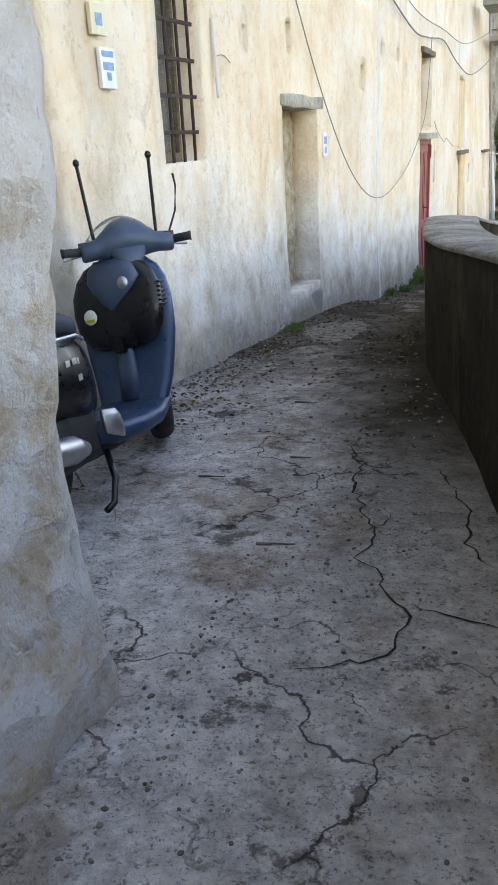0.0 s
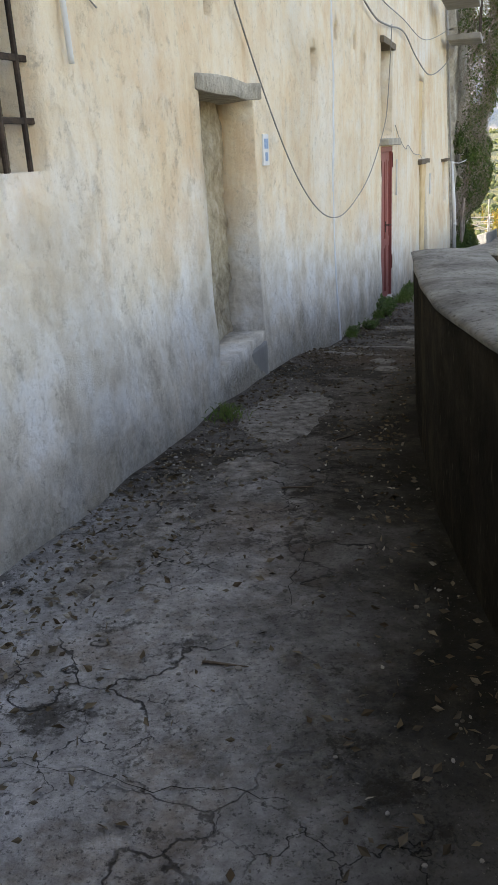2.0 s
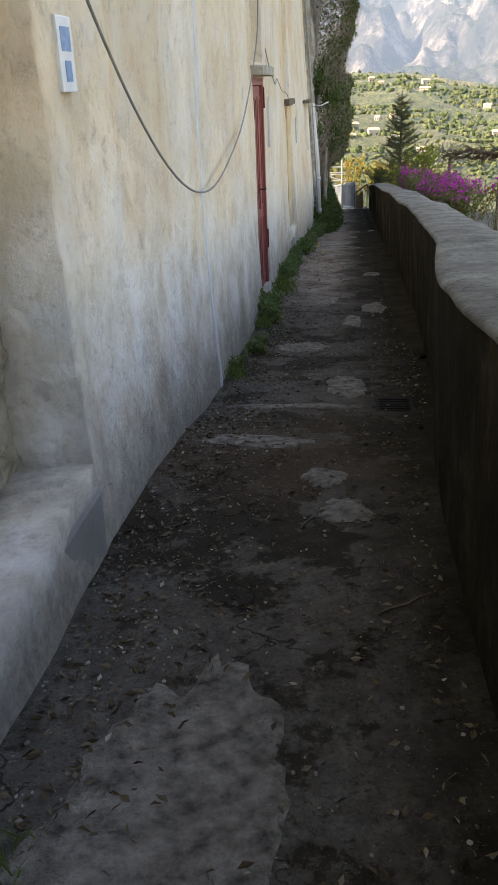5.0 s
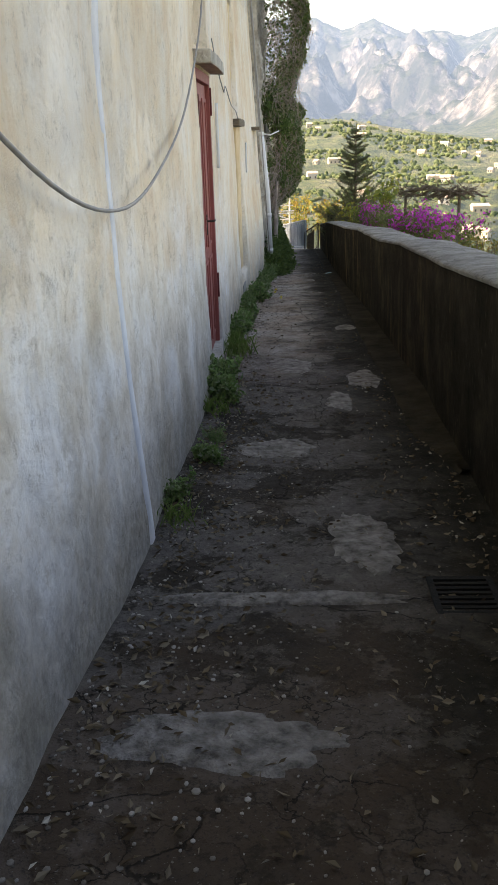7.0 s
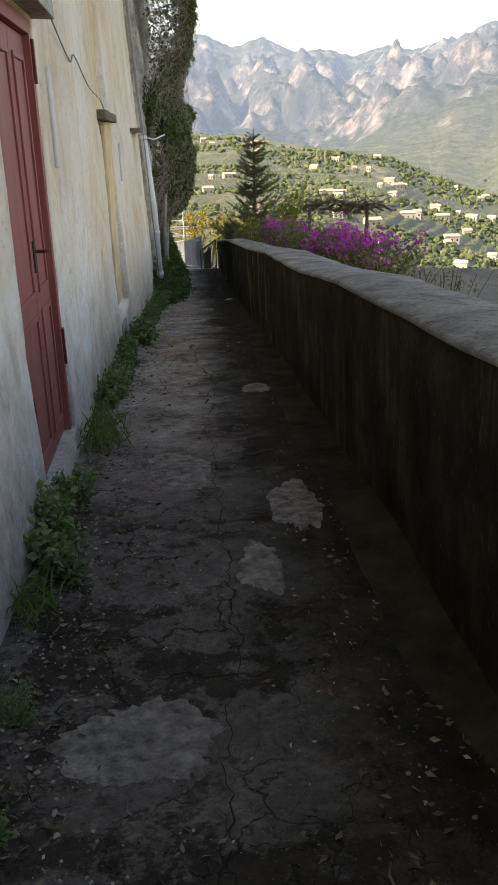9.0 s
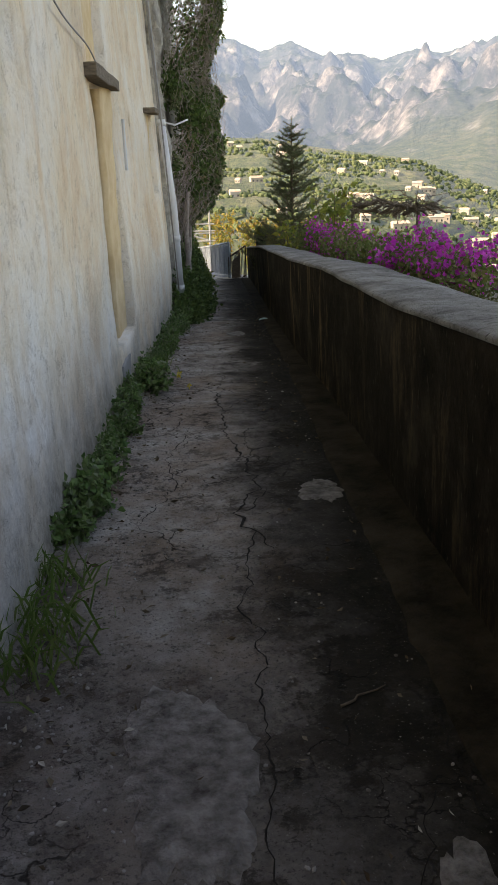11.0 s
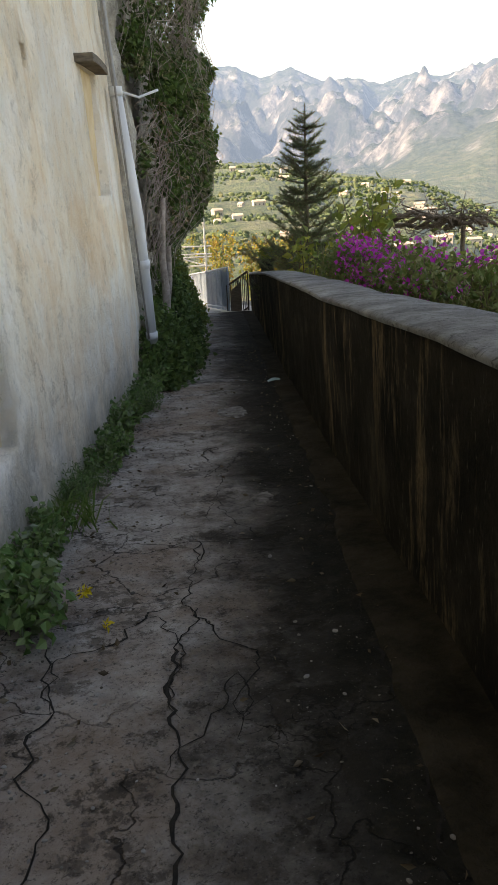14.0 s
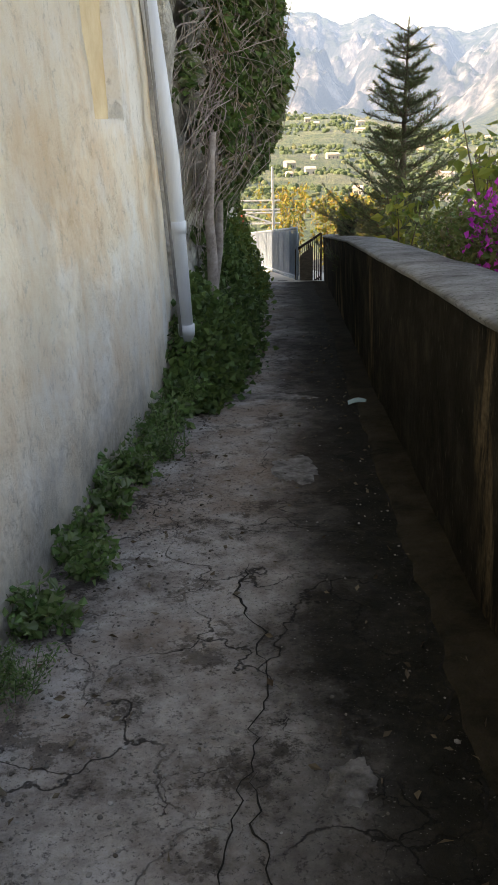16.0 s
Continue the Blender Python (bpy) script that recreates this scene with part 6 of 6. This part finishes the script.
litter("leaf_litter", 3600, (3.8, 16), 0.035, M_DEAD, "dead brown and grey leaves scattered over the alley", True)
litter("leaf_litter", 900, (16, 31), 0.035, M_DEAD, "dead brown and grey leaves scattered over the alley", True)
M_PALELEAF = leaf_mat("bleached_leaves", [(0.34, 0.31, 0.25), (0.45, 0.42, 0.36), (0.26, 0.22, 0.15)], 0.8, 0.05)
litter("pale_leaf_litter", 330, (1.0, 17), 0.03, M_PALELEAF, "bleached pale leaves scattered over the alley", True)


def pebbles():
    r = random.Random(4)
    base = bmesh.new()
    bmesh.ops.create_icosphere(base, subdivisions=1, radius=1.0)
    vs = np.array([v.co[:] for v in base.verts])
    base.verts.index_update()
    fs = np.array([[v.index for v in f.verts] for f in base.faces])
    base.free()
    verts, faces = [], []
    for k in range(7500):
        s = r.uniform(0.8, 29)
        lo, hi = (WALL(max(3.6, min(s, 28))) + 0.06 if s > 3.5 else -1.0), PARA(s) - 0.03
        n = lo + abs(r.gauss(0, 0.35)) if r.random() < 0.82 else r.uniform(lo, hi)
        if n > hi:
            continue
        q = r.uniform(0.002, 0.0065) * (1.6 if r.random() < 0.04 else 1)
        sc = np.array((q * r.uniform(0.8, 1.6), q * r.uniform(0.8, 1.6), q * 0.7))
        a = r.uniform(0, 6.28)
        rot = np.array(((math.cos(a), -math.sin(a), 0), (math.sin(a), math.cos(a), 0), (0, 0, 1)))
        faces.append(fs + 12 * len(verts))
        verts.append((vs * sc) @ rot.T + np.array(P(s, n, ground_z(s, n) + q * 0.4)))
    me = bpy.data.meshes.new("gravel")
    me.from_pydata(np.concatenate(verts).tolist(), [], np.concatenate(faces).tolist())
    m = Mat("loose_grit", 0.9)
    m.color(m.ramp(m.island(), [(0.0, (0.08, 0.068, 0.055)), (0.5, (0.20, 0.18, 0.155)), (1.0, (0.36, 0.34, 0.31))]))
    me.materials.append(m.m)
    tagged(new("gravel", me), "loose grit and small stones on the alley", "gravel", kind="stuff")


pebbles()


def twig(s, n, l, a, k):
    pts = [P(s + l * t * math.cos(a) + 0.02 * nz(t * 4, k, 0), n + l * t * math.sin(a) + 0.03 * nz(t * 3, 9, k), 0) for t in (0, 0.25, 0.5, 0.75, 1)]
    pts = [Vector((p.x, p.y, ground_z(p.x * UX + p.y * UY, p.x * UY - p.y * UX) + 0.007)) for p in pts]
    tagged(link_mesh("fallen_twig", tube(bmesh.new(), pts, [0.005, 0.005, 0.004, 0.003, 0.002], 5), M_TWIG, True), "thin dry twig lying on the concrete", "twig", "twigs on the alley")


for k, (s, n, l, a) in enumerate(((6.2, -1.7, 0.16, 1.2), (4.6, -1.5, 0.14, 1.5), (7.2, -1.65, 0.3, 0.4), (7.0, -1.5, 0.2, 1.4), (8.9, -1.6, 0.25, 0.9), (3.2, -1.5, 0.12, 1.4), (3.6, -1.2, 0.1, 1.5), (17.0, -1.5, 0.2, 1.0), (13.3, -1.5, 0.15, 0.2), (2.6, -1.0, 0.14, 1.3), (9.6, -1.9, 0.2, 0.3))):
    twig(s, n, l, a, k)


M_GRATE = simple("black_cast_iron", (0.006, 0.006, 0.006), (0.02, 0.018, 0.016), 25, 0.8, 0.2, 0.4)


def drain():
    th = thing("drain_grate", P(11.86, -1.36, ground_z(11.86, -1.36) + 0.006), TURN)
    bm = bmesh.new()
    for lo, hi in (((-0.13, -0.15, 0), (-0.105, 0.15, 0.012)), ((0.105, -0.15, 0), (0.13, 0.15, 0.012)), ((-0.105, -0.15, 0), (0.105, -0.125, 0.012)), ((-0.105, 0.125, 0), (0.105, 0.15, 0.012))):
        box(bm, lo, hi, None, 0.002)
    part("frame", bm, M_GRATE, th)
    for k in range(7):
        bm = bmesh.new()
        box(bm, (-0.105, -0.112 + 0.034 * k, 0.0), (0.105, -0.094 + 0.034 * k, 0.010), None, 0.002)
        part("slat", bm, M_GRATE, th)
    return tagged(th, "small dark iron drain grate beside the parapet", "drain")


drain()
rows = [[P(27.97 + 0.09 * (i / 8 - 0.5), -0.98 + 0.17 * (k / 10 - 0.5), ground_z(27.97, -0.98) + 0.012 + 0.035 * math.sin(k / 10 * math.pi) * (0.6 + 0.4 * math.sin(i * 1.9))) for k in range(11)] for i in range(9)]
ob = tagged(link_mesh("face_mask", sheet(rows), simple("pale_blue_cloth", (0.35, 0.55, 0.60), (0.5, 0.68, 0.72), 25, 0.8, bump=0.3), True), "crumpled pale blue paper mask dropped on the alley", "litter")
ob.modifiers.new("thickness", "SOLIDIFY").thickness = 0.002


# ---- houses and groves in the valley ----
M_HOUSE = Mat("far_house_walls", 0.9)
M_HOUSE.color(M_HOUSE.ramp(M_HOUSE.random(), [(0.0, (0.352, 0.312, 0.248)), (0.5, (0.44, 0.416, 0.368)), (1.0, (0.4, 0.336, 0.256))]))
M_HOUSE = M_HOUSE.m
M_TILES = simple("far_roof_tiles", (0.36, 0.26, 0.2), (0.5, 0.42, 0.35), 0.4, 0.9, bump=0)
M_FARWIN = simple("far_window_dark", (0.03, 0.035, 0.04), (0.06, 0.065, 0.07), 1, 0.3, bump=0)


def far_house(w, d, h):
    th = thing("valley_house")
    bm = bmesh.new()
    box(bm, (-w / 2, -d / 2, -6), (w / 2, d / 2, h), None, 0.1)
    part("wall", bm, M_HOUSE, th)
    bm = bmesh.new()
    v = [bm.verts.new(p) for p in ((-w / 2 - 0.4, -d / 2 - 0.4, h), (w / 2 + 0.4, -d / 2 - 0.4, h), (w / 2 + 0.4, d / 2 + 0.4, h), (-w / 2 - 0.4, d / 2 + 0.4, h), (-w / 2, 0, h + 1.8), (w / 2, 0, h + 1.8))]
    for f in ((0, 1, 5, 4), (2, 3, 4, 5), (1, 2, 5), (3, 0, 4), (3, 2, 1, 0)):
        bm.faces.new([v[i] for i in f])
    part("roof", bm, M_TILES, th)
    for fl in range(int(h // 3)):
        for k in range(max(2, int(w // 4))):
            bm = bmesh.new()
            x = -w / 2 + (k + 0.5) * w / max(2, int(w // 4))
            box(bm, (x - 0.6, -d / 2 - 0.06, 0.9 + 3 * fl), (x + 0.6, -d / 2 - 0.02, 2.5 + 3 * fl))
            part("window", bm, M_FARWIN, th)
    return tagged(th, "pale plastered house with a tiled roof in the valley", "house", "houses in the valley")


def village():
    r = random.Random(17)
    kinds = [far_house(7, 5, 4.5), far_house(9, 6, 5), far_house(5, 5, 3.2), far_house(12, 6, 4.5)]
    used = set()
    made = 0
    while made < 60:
        az = r.uniform(22, 47)
        d = r.uniform(430, 1080)
        if az < 32 and r.random() < 0.7:
            continue
        k = r.randrange(4)
        z = land(az, d)
        m = Matrix.Translation(place_far(az, d, z - 0.5)) @ Matrix.Rotation(radians(-az + r.uniform(-30, 30)), 4, "Z")
        if k in used:
            copy_thing(kinds[k], m)
        else:
            used.add(k)
            kinds[k].matrix_basis = m
        made += 1


village()


def groves():
    """Woods and orchard crowns of the terraces: uneven low clumps in one object."""
    r = random.Random(23)
    base = bmesh.new()
    bmesh.ops.create_icosphere(base, subdivisions=1, radius=1.0)
    vs = np.array([v.co[:] for v in base.verts])
    base.verts.index_update()
    fs = np.array([[v.index for v in f.verts] for f in base.faces])
    base.free()
    verts, faces = [], []
    while len(verts) < 8500:
        az, d = r.uniform(19, 48), r.uniform(200, 1600)
        x, y = d * math.sin(radians(az)), d * math.cos(radians(az))
        if nz(x, y, 3, 0.011) + 0.5 * nz(x, y, 8, 0.04) < -0.02:
            continue
        q = r.uniform(0.7, 1.9) * (1 + d / 1600)
        jit = 1 + 0.35 * np.array([r.uniform(-1, 1) for _ in range(12)])[:, None]
        faces.append(fs + 12 * len(verts))
        verts.append(vs * jit * np.array((q, q, q * r.uniform(0.7, 1.2))) + np.array(place_far(az, d, land(az, d) + q * 0.4)))
    me = bpy.data.meshes.new("distant_trees")
    me.from_pydata(np.concatenate(verts).tolist(), [], np.concatenate(faces).tolist())
    m = Mat("distant_foliage", 0.9, spec=0.1)
    m.color(m.ramp(m.island(), [(0.0, (0.05075, 0.0754, 0.04132)), (0.5, (0.07609, 0.1044, 0.05235)), (0.85, (0.1015, 0.1276, 0.06199)), (1.0, (0.1218, 0.1276, 0.06887))]))
    me.materials.append(m.m)
    tagged(new("distant_trees", me), "scattered olive groves and woods on the terraces", "trees", kind="stuff")


groves()
